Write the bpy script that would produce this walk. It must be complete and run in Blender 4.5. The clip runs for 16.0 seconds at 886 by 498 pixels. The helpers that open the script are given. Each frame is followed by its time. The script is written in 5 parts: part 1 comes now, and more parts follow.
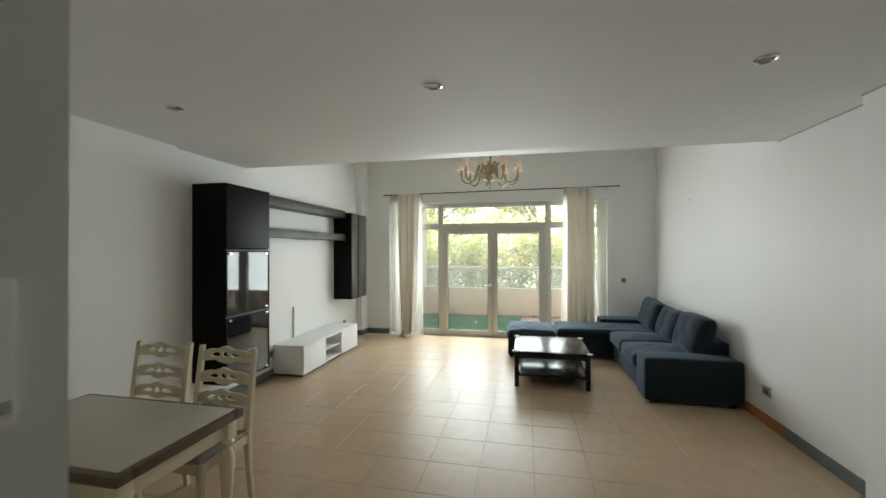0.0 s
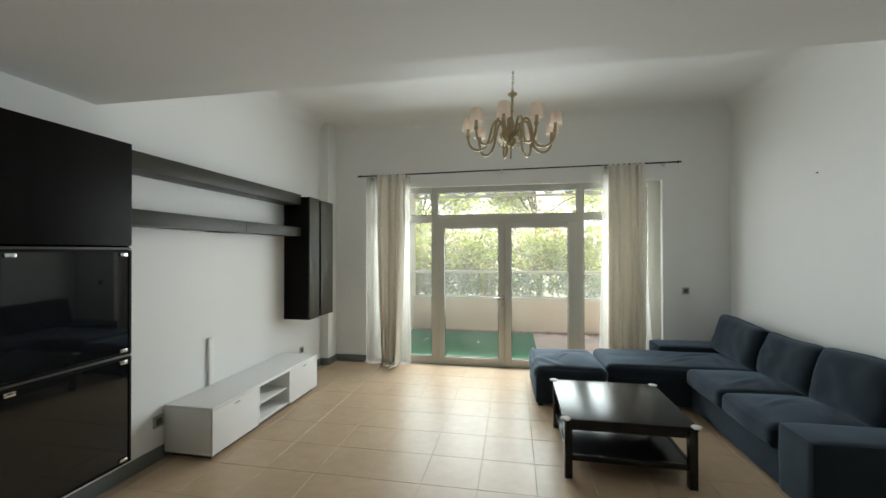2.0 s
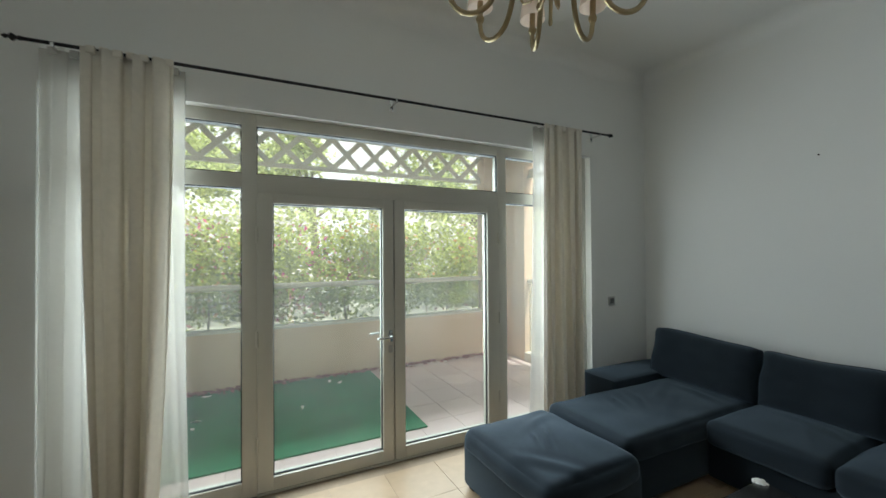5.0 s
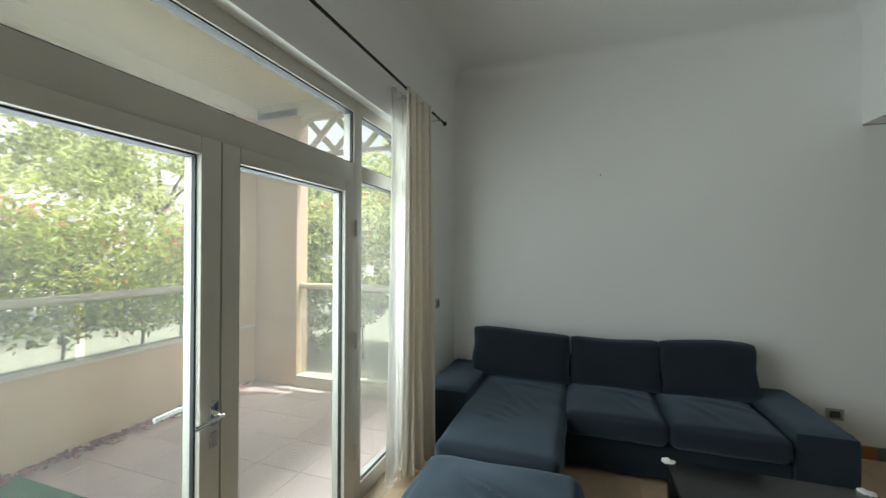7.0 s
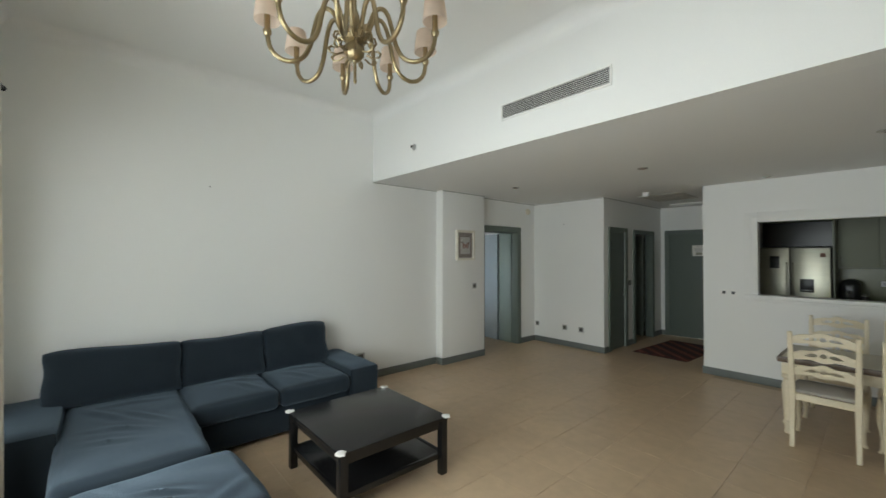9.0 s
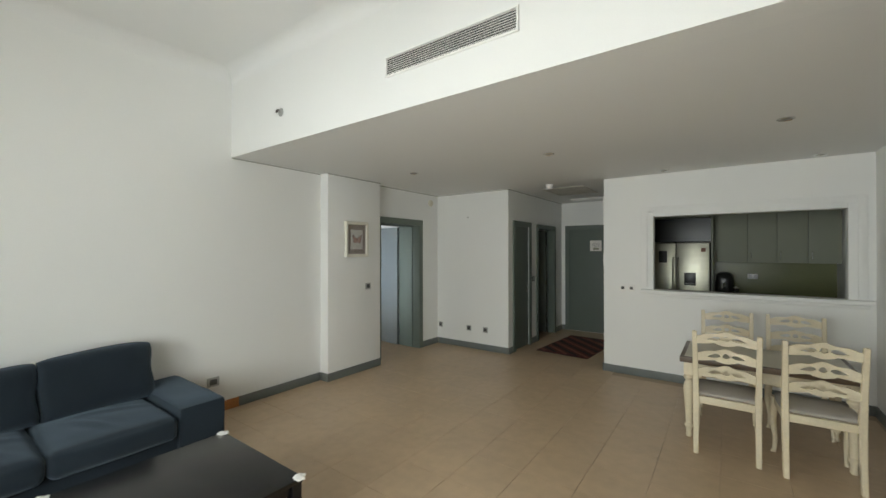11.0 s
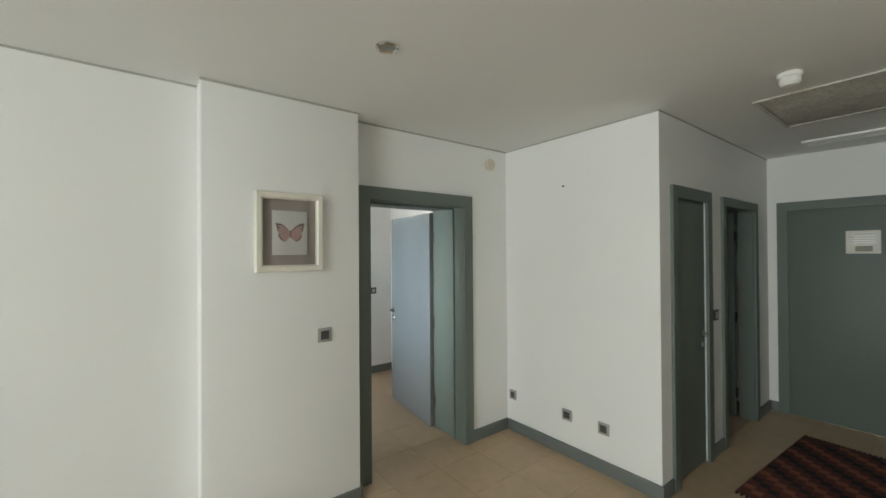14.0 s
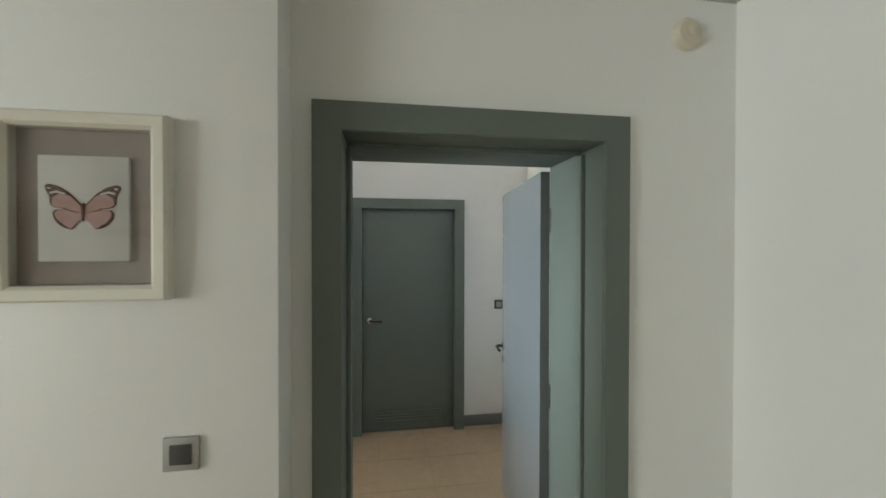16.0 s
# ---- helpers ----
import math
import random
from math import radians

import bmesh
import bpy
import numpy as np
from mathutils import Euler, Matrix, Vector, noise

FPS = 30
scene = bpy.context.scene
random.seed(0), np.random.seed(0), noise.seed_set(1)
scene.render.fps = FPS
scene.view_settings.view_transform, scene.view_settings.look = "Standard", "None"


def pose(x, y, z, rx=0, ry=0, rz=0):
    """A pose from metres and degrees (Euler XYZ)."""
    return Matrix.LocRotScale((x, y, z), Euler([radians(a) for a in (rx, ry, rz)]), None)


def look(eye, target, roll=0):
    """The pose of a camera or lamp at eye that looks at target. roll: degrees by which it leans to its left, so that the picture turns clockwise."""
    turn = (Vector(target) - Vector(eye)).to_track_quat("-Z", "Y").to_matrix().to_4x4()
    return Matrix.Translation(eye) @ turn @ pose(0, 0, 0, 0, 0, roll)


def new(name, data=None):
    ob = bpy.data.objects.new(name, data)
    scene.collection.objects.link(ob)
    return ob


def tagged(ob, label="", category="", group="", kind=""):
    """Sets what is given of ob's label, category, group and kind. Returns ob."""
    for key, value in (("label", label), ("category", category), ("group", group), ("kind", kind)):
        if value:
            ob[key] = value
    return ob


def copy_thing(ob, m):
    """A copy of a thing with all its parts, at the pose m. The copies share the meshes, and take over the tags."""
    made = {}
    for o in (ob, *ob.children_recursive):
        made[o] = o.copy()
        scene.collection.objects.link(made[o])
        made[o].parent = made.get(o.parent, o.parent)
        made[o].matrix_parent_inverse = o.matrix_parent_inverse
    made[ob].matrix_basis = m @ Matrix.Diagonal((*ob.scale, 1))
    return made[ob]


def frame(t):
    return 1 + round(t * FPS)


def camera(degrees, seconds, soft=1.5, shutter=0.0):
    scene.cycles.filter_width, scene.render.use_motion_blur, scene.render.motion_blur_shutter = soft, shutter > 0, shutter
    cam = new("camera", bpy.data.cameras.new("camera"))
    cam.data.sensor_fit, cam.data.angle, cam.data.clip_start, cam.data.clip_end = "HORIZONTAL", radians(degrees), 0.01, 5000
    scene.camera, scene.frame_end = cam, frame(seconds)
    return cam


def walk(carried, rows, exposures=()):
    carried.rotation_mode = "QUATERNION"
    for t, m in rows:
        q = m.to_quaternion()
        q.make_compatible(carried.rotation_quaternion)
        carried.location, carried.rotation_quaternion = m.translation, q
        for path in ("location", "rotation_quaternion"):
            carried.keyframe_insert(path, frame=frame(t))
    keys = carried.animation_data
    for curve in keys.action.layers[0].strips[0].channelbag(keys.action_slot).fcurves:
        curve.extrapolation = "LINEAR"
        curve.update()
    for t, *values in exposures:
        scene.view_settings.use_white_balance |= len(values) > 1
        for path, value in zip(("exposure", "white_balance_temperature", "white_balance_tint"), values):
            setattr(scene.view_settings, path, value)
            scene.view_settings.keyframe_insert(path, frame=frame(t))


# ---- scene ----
cam = camera(96.9, 16.0, 1.5, 0.2)
PATH = [
    (0, (-0.003, 0.629, 1.641), (-0.417, 2.586, 1.65), -0.1),
    (0.5, (-0.088, 1.068, 1.659), (-0.493, 3.027, 1.661), -0.0),
    (1, (-0.147, 1.58, 1.651), (-0.563, 3.536, 1.657), -0.1),
    (1.5, (-0.327, 2.058, 1.629), (-0.738, 4.015, 1.645), -0.2),
    (2, (-0.5, 2.515, 1.629), (-0.855, 4.483, 1.643), -0.1),
    (2.5, (-0.746, 2.959, 1.616), (-0.997, 4.943, 1.64), -0.1),
    (3, (-0.986, 3.378, 1.594), (-1.062, 5.376, 1.629), -0.2),
    (5.5, (-1.702, 5.653, 1.626), (-0.522, 7.268, 1.641), -0.3),
    (6, (-1.754, 6.069, 1.632), (-0.275, 7.415, 1.642), -0.2),
    (6.5, (-1.82, 6.485, 1.635), (-0.094, 7.496, 1.634), 0.0),
    (7, (-1.795, 6.794, 1.606), (0.093, 7.453, 1.62), 0.2),
    (7.5, (-1.849, 7.036, 1.632), (0.142, 7.232, 1.636), 0.3),
    (8, (-2.019, 7.186, 1.657), (-0.056, 6.803, 1.666), 0.2),
    (8.5, (-2.235, 7.342, 1.661), (-0.457, 6.426, 1.677), 0.1),
    (9, (-2.372, 7.447, 1.651), (-0.866, 6.132, 1.679), 0.1),
    (9.5, (-2.431, 7.488, 1.647), (-1.147, 5.955, 1.669), -0.0),
    (9.7, (-2.426, 7.469, 1.637), (-1.218, 5.876, 1.666), -0.0),
    (11.8, (-1.593, 5.972, 1.658), (-0.418, 4.353, 1.659), -0.1),
    (12, (-1.498, 5.777, 1.662), (-0.285, 4.186, 1.667), -0.1),
    (12.5, (-1.255, 5.264, 1.671), (0.052, 3.749, 1.677), -0.1),
    (13, (-0.957, 4.813, 1.684), (0.442, 3.384, 1.688), -0.3),
    (13.5, (-0.717, 4.308, 1.665), (0.764, 2.964, 1.683), -0.4),
    (14, (-0.387, 3.826, 1.673), (1.202, 2.611, 1.687), -0.4),
    (14.5, (-0.103, 3.437, 1.66), (1.58, 2.355, 1.68), -0.4),
    (15, (0.194, 2.96, 1.654), (2.033, 2.173, 1.678), -0.4),
    (15.5, (0.569, 2.648, 1.664), (2.49, 2.095, 1.696), -0.4),
    (16, (0.931, 2.386, 1.702), (2.907, 2.076, 1.683), 0.1),
]
EXPOSURES = ((0.0, 1.8, 6120, 10), (1.5, 1.62, 6040, 10), (3.0, 1.32, 5980, 9), (5.5, 0.9, 5750, 7), (7.5, 1.14, 5950, 8), (9.5, 1.82, 6120, 10), (12.0, 2.0, 6300, 11), (14.0, 2.36, 6220, 10), (16.0, 2.3, 6320, 9))
walk(cam, [(t, look(eye, target, roll)) for t, eye, target, roll in PATH], EXPOSURES)

# ---- world, sun and large lights ----
world = bpy.data.worlds.new("sky_world")
scene.world = world
world.use_nodes = True
wn = world.node_tree.nodes
sky = wn.new("ShaderNodeTexSky")
sky.sky_type, sky.sun_disc, sky.dust_density, sky.ozone_density = "NISHITA", False, 10.0, 0.3
SUN_HEIGHT, SUN_TURN = radians(64), radians(156)
sky.sun_elevation, sky.sun_rotation = SUN_HEIGHT, SUN_TURN
world.node_tree.links.new(sky.outputs[0], wn["Background"].inputs[0])
wn["Background"].inputs[1].default_value = 0.15

sun = new("sun", bpy.data.lights.new("sun", "SUN"))
sun.data.energy, sun.data.angle, sun.data.color = 3.4, radians(0.5), (1.0, 0.95, 0.86)
away = Vector((math.sin(SUN_TURN) * math.cos(SUN_HEIGHT), math.cos(SUN_TURN) * math.cos(SUN_HEIGHT), math.sin(SUN_HEIGHT)))
sun.matrix_world = look(Vector((0, 14, 0)) + 30 * away, (0, 14, 0))


def window_lamp(name, eye, target, sx, sy, watts, colour, spread=150):
    lamp = new(name, bpy.data.lights.new(name, "AREA"))
    lamp.data.shape, lamp.data.size, lamp.data.size_y = "RECTANGLE", sx, sy
    lamp.data.energy, lamp.data.color = watts, colour
    lamp.data.spread = radians(spread)
    lamp.matrix_world = look(eye, target)
    return lamp


window_lamp("window_daylight", (-0.62, 8.62, 1.58), (-0.62, 4.5, 0.45), 4.2, 1.8, 70, (0.96, 1.0, 0.975), 170)
window_lamp("bedroom_daylight", (3.75, 5.44, 1.4), (3.1, 1.6, 1.3), 0.9, 1.1, 3.0, (0.84, 0.93, 1.0), 45)


# ---- materials ----
def material(name, colour, rough=0.6, metal=0.0, vary=0.08, scale=3.0, grain=60.0, bump=0.05, coat=0.0, stretch=(1, 1, 1), island=0.0, spec=0.5, whole=False):
    """A Principled material: large stains and fine grain in the colour, roughness and relief.

    island sets how far single pieces differ; whole lets the stains run on from piece to piece."""
    m = bpy.data.materials.new(name)
    m.use_nodes = True
    nt = m.node_tree
    n, li = nt.nodes, nt.links
    b = n["Principled BSDF"]
    b.inputs["Roughness"].default_value, b.inputs["Metallic"].default_value = rough, metal
    b.inputs["Coat Weight"].default_value, b.inputs["Coat Roughness"].default_value = coat, 0.05
    b.inputs["Specular IOR Level"].default_value = spec
    tc, mp = n.new("ShaderNodeTexCoord"), n.new("ShaderNodeMapping")
    mp.inputs["Scale"].default_value = stretch
    if whole:
        li.new(n.new("ShaderNodeNewGeometry").outputs["Position"], mp.inputs["Vector"])
    else:
        li.new(tc.outputs["Object"], mp.inputs["Vector"])
    big, fine = n.new("ShaderNodeTexNoise"), n.new("ShaderNodeTexNoise")
    big.inputs["Scale"].default_value, fine.inputs["Scale"].default_value = scale, grain
    big.inputs["Detail"].default_value, fine.inputs["Detail"].default_value = 5, 4
    for t in (big, fine):
        li.new(mp.outputs[0], t.inputs["Vector"])
    add = n.new("ShaderNodeMath")
    add.operation = "ADD"
    li.new(big.outputs["Fac"], add.inputs[0])
    li.new(fine.outputs["Fac"], add.inputs[1])
    half = n.new("ShaderNodeMath")
    half.operation = "MULTIPLY"
    half.inputs[1].default_value = 0.5
    li.new(add.outputs[0], half.inputs[0])
    fac = half.outputs[0]
    if island:
        info, mx = n.new("ShaderNodeObjectInfo"), n.new("ShaderNodeMath")
        geo, ad = n.new("ShaderNodeNewGeometry"), n.new("ShaderNodeMath")
        ad.operation = "ADD"
        li.new(info.outputs["Random"], ad.inputs[0])
        li.new(geo.outputs["Random Per Island"], ad.inputs[1])
        fr = n.new("ShaderNodeMath")
        fr.operation = "FRACT"
        li.new(ad.outputs[0], fr.inputs[0])
        mx.operation = "MULTIPLY_ADD"
        mx.inputs[1].default_value = island
        li.new(fr.outputs[0], mx.inputs[0])
        off = n.new("ShaderNodeMath")
        off.operation = "MULTIPLY_ADD"
        off.inputs[1].default_value, off.inputs[2].default_value = 1 - island, 0.0
        li.new(fac, off.inputs[0])
        li.new(off.outputs[0], mx.inputs[2])
        fac = mx.outputs[0]
    ramp = n.new("ShaderNodeValToRGB")
    ramp.color_ramp.elements[0].position, ramp.color_ramp.elements[1].position = 0.3, 0.7
    ramp.color_ramp.elements[0].color = (*[max(0.0, c * (1 - vary)) for c in colour], 1)
    ramp.color_ramp.elements[1].color = (*[min(1.0, c * (1 + vary)) for c in colour], 1)
    li.new(fac, ramp.inputs[0])
    li.new(ramp.outputs[0], b.inputs["Base Color"])
    rr = n.new("ShaderNodeMapRange")
    rr.inputs["To Min"].default_value, rr.inputs["To Max"].default_value = max(0.02, rough * 0.85), min(1, rough * 1.15)
    li.new(big.outputs["Fac"], rr.inputs["Value"])
    li.new(rr.outputs[0], b.inputs["Roughness"])
    if bump:
        bp = n.new("ShaderNodeBump")
        bp.inputs["Strength"].default_value, bp.inputs["Distance"].default_value = bump, 0.004
        li.new(half.outputs[0], bp.inputs["Height"])
        li.new(bp.outputs[0], b.inputs["Normal"])
    return m


def glass_material(name, tint, rough=0.0, clear=0.9, veil=0.0):
    """A thin pane: mostly clear, with mirror gloss at grazing angles and a milky veil imitating glare."""
    m = bpy.data.materials.new(name)
    m.use_nodes = True
    n, li = m.node_tree.nodes, m.node_tree.links
    n.remove(n["Principled BSDF"])
    tr, gl, fr, mx = n.new("ShaderNodeBsdfTransparent"), n.new("ShaderNodeBsdfGlossy"), n.new("ShaderNodeLayerWeight"), n.new("ShaderNodeMixShader")
    tr.inputs[0].default_value = (*[c * clear for c in tint], 1)
    gl.inputs["Roughness"].default_value = rough
    fr.inputs["Blend"].default_value = 0.5
    pw, ma = n.new("ShaderNodeMath"), n.new("ShaderNodeMath")
    pw.operation, ma.operation = "POWER", "MULTIPLY_ADD"
    pw.inputs[1].default_value, ma.inputs[1].default_value, ma.inputs[2].default_value = 4.5, 0.5, 0.025
    li.new(fr.outputs["Facing"], pw.inputs[0])
    li.new(pw.outputs[0], ma.inputs[0])
    li.new(ma.outputs[0], mx.inputs[0])
    # Patchy translucent white puts daylight glare and haze into the pane itself.
    film, glare, spots = n.new("ShaderNodeMixShader"), n.new("ShaderNodeBsdfTranslucent"), n.new("ShaderNodeTexNoise")
    spots.inputs["Scale"].default_value, spots.inputs["Detail"].default_value = 2.2, 6
    amount = n.new("ShaderNodeMath")
    amount.operation = "MULTIPLY"
    amount.inputs[1].default_value = 2 * veil
    li.new(spots.outputs["Fac"], amount.inputs[0])
    li.new(amount.outputs[0], film.inputs[0])
    glare.inputs[0].default_value = (0.80, 0.80, 0.76, 1)
    li.new(tr.outputs[0], film.inputs[1])
    li.new(glare.outputs[0], film.inputs[2])
    li.new(film.outputs[0], mx.inputs[1])
    li.new(gl.outputs[0], mx.inputs[2])
    li.new(mx.outputs[0], n["Material Output"].inputs[0])
    return m


def cloth_material(name, colour, sheer=0.4, vary=0.08):
    """Curtain cloth or lamp shade: diffuse with light passing through."""
    m = bpy.data.materials.new(name)
    m.use_nodes = True
    n, li = m.node_tree.nodes, m.node_tree.links
    n.remove(n["Principled BSDF"])
    di, tr, mx = n.new("ShaderNodeBsdfDiffuse"), n.new("ShaderNodeBsdfTranslucent"), n.new("ShaderNodeMixShader")
    tc, nz, ramp = n.new("ShaderNodeTexCoord"), n.new("ShaderNodeTexNoise"), n.new("ShaderNodeValToRGB")
    nz.inputs["Scale"].default_value, nz.inputs["Detail"].default_value = 30, 6
    ramp.color_ramp.elements[0].color = (*[c * (1 - vary) for c in colour], 1)
    ramp.color_ramp.elements[1].color = (*[min(1, c * (1 + vary)) for c in colour], 1)
    li.new(tc.outputs["Object"], nz.inputs["Vector"])
    li.new(nz.outputs["Fac"], ramp.inputs[0])
    mx.inputs[0].default_value = sheer
    for s in (di, tr):
        li.new(ramp.outputs[0], s.inputs[0])
    li.new(di.outputs[0], mx.inputs[1])
    li.new(tr.outputs[0], mx.inputs[2])
    li.new(mx.outputs[0], n["Material Output"].inputs[0])
    return m


# Emissive colour for the backdrop, which glows in place of a white sky.
SKYGLOW = bpy.data.materials.new("glowing_sky_haze")
SKYGLOW.use_nodes = True
hz_b = SKYGLOW.node_tree.nodes["Principled BSDF"]
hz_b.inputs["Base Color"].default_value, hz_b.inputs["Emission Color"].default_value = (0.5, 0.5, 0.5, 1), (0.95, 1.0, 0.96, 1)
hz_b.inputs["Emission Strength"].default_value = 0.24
WALL = material("wall_paint", (0.84, 0.84, 0.81), 0.55, vary=0.025, scale=0.9, grain=180, bump=0.06)
CEIL = material("ceiling_paint", (0.84, 0.84, 0.815), 0.7, vary=0.02, scale=0.7, grain=200, bump=0.04)
TILE = material("floor_tile_glaze", (0.52, 0.386, 0.248), 0.36, vary=0.12, scale=2.2, grain=11, bump=0.006, island=0.08, spec=0.45, whole=True)
GROUT = material("tile_grout", (0.42, 0.33, 0.235), 0.85, vary=0.12, scale=6, grain=90)
GREY = material("grey_door_paint", (0.135, 0.163, 0.138), 0.5, vary=0.05, scale=3, grain=80, bump=0.03)
# Paler, bluer copy of the door grey, with bedroom daylight in its colour.
LEAFLIT = material("daylit_grey_leaf_paint", (0.20, 0.22, 0.225), 0.3, vary=0.05, scale=3, grain=80, bump=0.02, coat=0.5)
SKIRT = material("skirting_paint", (0.155, 0.170, 0.160), 0.45, vary=0.07, scale=4, grain=60)
ORANGE = material("bare_skirting_wood", (0.42, 0.17, 0.05), 0.5, vary=0.25, scale=5, grain=40, stretch=(1, 0.2, 6))
FRAME = material("window_frame_coating", (0.57, 0.555, 0.485), 0.42, vary=0.04, scale=3, grain=120, bump=0.02)
GASKET = material("black_gasket", (0.02, 0.02, 0.02), 0.6, vary=0.1)
GLASS = glass_material("window_glass", (0.97, 1.0, 0.98), veil=0.021)
PICGLASS = glass_material("picture_glass", (0.98, 0.98, 0.98))
PANEL_GLASS = glass_material("balustrade_glass", (0.93, 0.98, 0.96), clear=0.85, veil=0.06)
BLACKWOOD = material("black_brown_veneer", (0.008, 0.007, 0.0065), 0.42, spec=0.08, vary=0.35, scale=2, grain=40, bump=0.05, stretch=(6, 6, 0.5))
SHELFWOOD = material("dark_shelf_veneer", (0.042, 0.038, 0.025), 0.42, spec=0.3, vary=0.25, scale=2, grain=40, bump=0.03, stretch=(6, 0.5, 6))
SMOKED = material("smoked_cabinet_glass", (0.010, 0.011, 0.012), 0.03, vary=0.1, bump=0, spec=0.5, coat=0.25)
CHROME = material("chrome", (0.75, 0.75, 0.74), 0.14, 1.0, vary=0.04, bump=0.01)
STEEL = material("brushed_steel", (0.54, 0.53, 0.43), 0.38, 1.0, vary=0.08, scale=2, grain=90, bump=0.03, stretch=(1, 1, 12))
WHITEGLOSS = material("white_lacquer", (0.87, 0.87, 0.85), 0.38, vary=0.01, scale=2, grain=90, bump=0.0)
WHITEPLASTIC = material("white_plastic", (0.86, 0.85, 0.81), 0.4, vary=0.03)
GREYPLASTIC = material("grey_switch_metal", (0.42, 0.42, 0.40), 0.35, 0.4, vary=0.06)
DARKPLASTIC = material("dark_insert", (0.075, 0.075, 0.07), 0.45, vary=0.1)
CREAMPLASTIC = material("aged_cream_plastic", (0.66, 0.61, 0.48), 0.5, vary=0.05)
SOFA = material("navy_sofa_cloth", (0.0132, 0.0187, 0.0243), 0.95, vary=0.25, scale=2.5, grain=420, bump=0.35, spec=0.15)
cloth = SOFA.node_tree.nodes["Principled BSDF"]
cloth.inputs["Sheen Weight"].default_value, cloth.inputs["Sheen Roughness"].default_value = 0.27, 0.55
cloth.inputs["Sheen Tint"].default_value = (0.60, 0.78, 0.96, 1)
PIPING = material("navy_piping", (0.018, 0.025, 0.038), 0.9, vary=0.2)
TABLEBLACK = material("black_table_stain", (0.010, 0.0098, 0.0098), 0.22, spec=0.36, vary=0.12, scale=1.5, grain=220, bump=0.003)
FOAM = material("white_corner_guard", (0.72, 0.71, 0.67), 0.6, vary=0.05)
CREAM = material("cream_chair_paint", (0.70, 0.615, 0.44), 0.45, vary=0.09, scale=6, grain=70, bump=0.06)
SEATCLOTH = material("beige_seat_cloth", (0.40, 0.37, 0.32), 0.9, vary=0.12, scale=8, grain=300, bump=0.3)
TABLETOP = material("cream_table_top", (0.56, 0.52, 0.41), 0.38, vary=0.08, scale=4, grain=60, bump=0.02, stretch=(0.6, 6, 1))
TABLEEDGE = material("walnut_table_edge", (0.115, 0.075, 0.045), 0.35, vary=0.3, scale=4, grain=50, bump=0.05, stretch=(0.6, 6, 4))
BRASS = material("antique_brass", (0.36, 0.285, 0.165), 0.36, 1.0, vary=0.12, scale=8, grain=80, bump=0.02)
SHADE = cloth_material("pleated_shade_cloth", (0.80, 0.67, 0.55), 0.5)
CURTAIN = cloth_material("cream_curtain_cloth", (0.85, 0.805, 0.715), 0.24)
SHEER = cloth_material("white_sheer_cloth", (0.86, 0.85, 0.80), 0.17, 0.03)
sh_n, sh_l = SHEER.node_tree.nodes, SHEER.node_tree.links
sh_t, sh_m = sh_n.new("ShaderNodeBsdfTransparent"), sh_n.new("ShaderNodeMixShader")
sh_m.inputs[0].default_value = 0.45
sh_l.new(sh_t.outputs[0], sh_m.inputs[1])
sh_l.new(sh_n["Mix Shader"].outputs[0], sh_m.inputs[2])
sh_l.new(sh_m.outputs[0], sh_n["Material Output"].inputs[0])
RODBLACK = material("black_rod_metal", (0.02, 0.02, 0.022), 0.4, 0.6, vary=0.1)
STUCCO = material("beige_stucco", (0.59, 0.43, 0.30), 0.9, vary=0.07, scale=2, grain=120, bump=0.25)
STUCCOLIGHT = material("pale_stucco", (0.62, 0.56, 0.46), 0.9, vary=0.05, scale=2, grain=120, bump=0.2)
RAIL = material("cream_rail_paint", (0.62, 0.56, 0.44), 0.4, vary=0.05)
TERRACE = material("terrace_tile", (0.58, 0.46, 0.43), 0.6, vary=0.10, scale=3, grain=40, bump=0.05, island=0.35)
TURF = material("green_turf", (0.024, 0.155, 0.072), 0.95, vary=0.25, scale=4, grain=500, bump=0.4)
LEAFLITTER = material("dry_leaves", (0.30, 0.13, 0.13), 0.8, vary=0.35, island=0.35)
SAND = material("pale_ground", (0.40, 0.36, 0.29), 0.95, vary=0.15, scale=0.6, grain=20, bump=0.2)


def leaf_material(name, colour, vary):
    """A leaf: the plain material with half its light passing through."""
    m = material(name, colour, 0.5, vary=vary, scale=1.5, grain=6, bump=0, island=0.35)
    n, li = m.node_tree.nodes, m.node_tree.links
    tr, mx = n.new("ShaderNodeBsdfTranslucent"), n.new("ShaderNodeMixShader")
    li.new(n["Color Ramp"].outputs[0], tr.inputs[0])
    mx.inputs[0].default_value = 0.6
    li.new(n["Principled BSDF"].outputs[0], mx.inputs[1])
    li.new(tr.outputs[0], mx.inputs[2])
    li.new(mx.outputs[0], n["Material Output"].inputs[0])
    return m


LEAF = leaf_material("hedge_leaf", (0.38, 0.42, 0.10), 0.45)
# Lighter copy of the leaf colour, with sun and glare mixed into it.
LEAFWASHED = leaf_material("glare_washed_leaf", (0.50, 0.54, 0.22), 0.5)
BLOSSOM = leaf_material("bougainvillea_bract", (0.55, 0.10, 0.22), 0.4)
BLOSSOMWARM = leaf_material("orange_bract", (0.62, 0.30, 0.10), 0.35)
BARK = material("grey_bark", (0.16, 0.12, 0.085), 0.9, vary=0.3, scale=6, grain=40, bump=0.5)
FARWALL = material("far_render", (0.62, 0.60, 0.55), 0.9, vary=0.05, scale=0.3, grain=10)
DUSTY = material("dusty_panel_paint", (0.62, 0.60, 0.54), 0.8, vary=0.3, scale=5, grain=40)
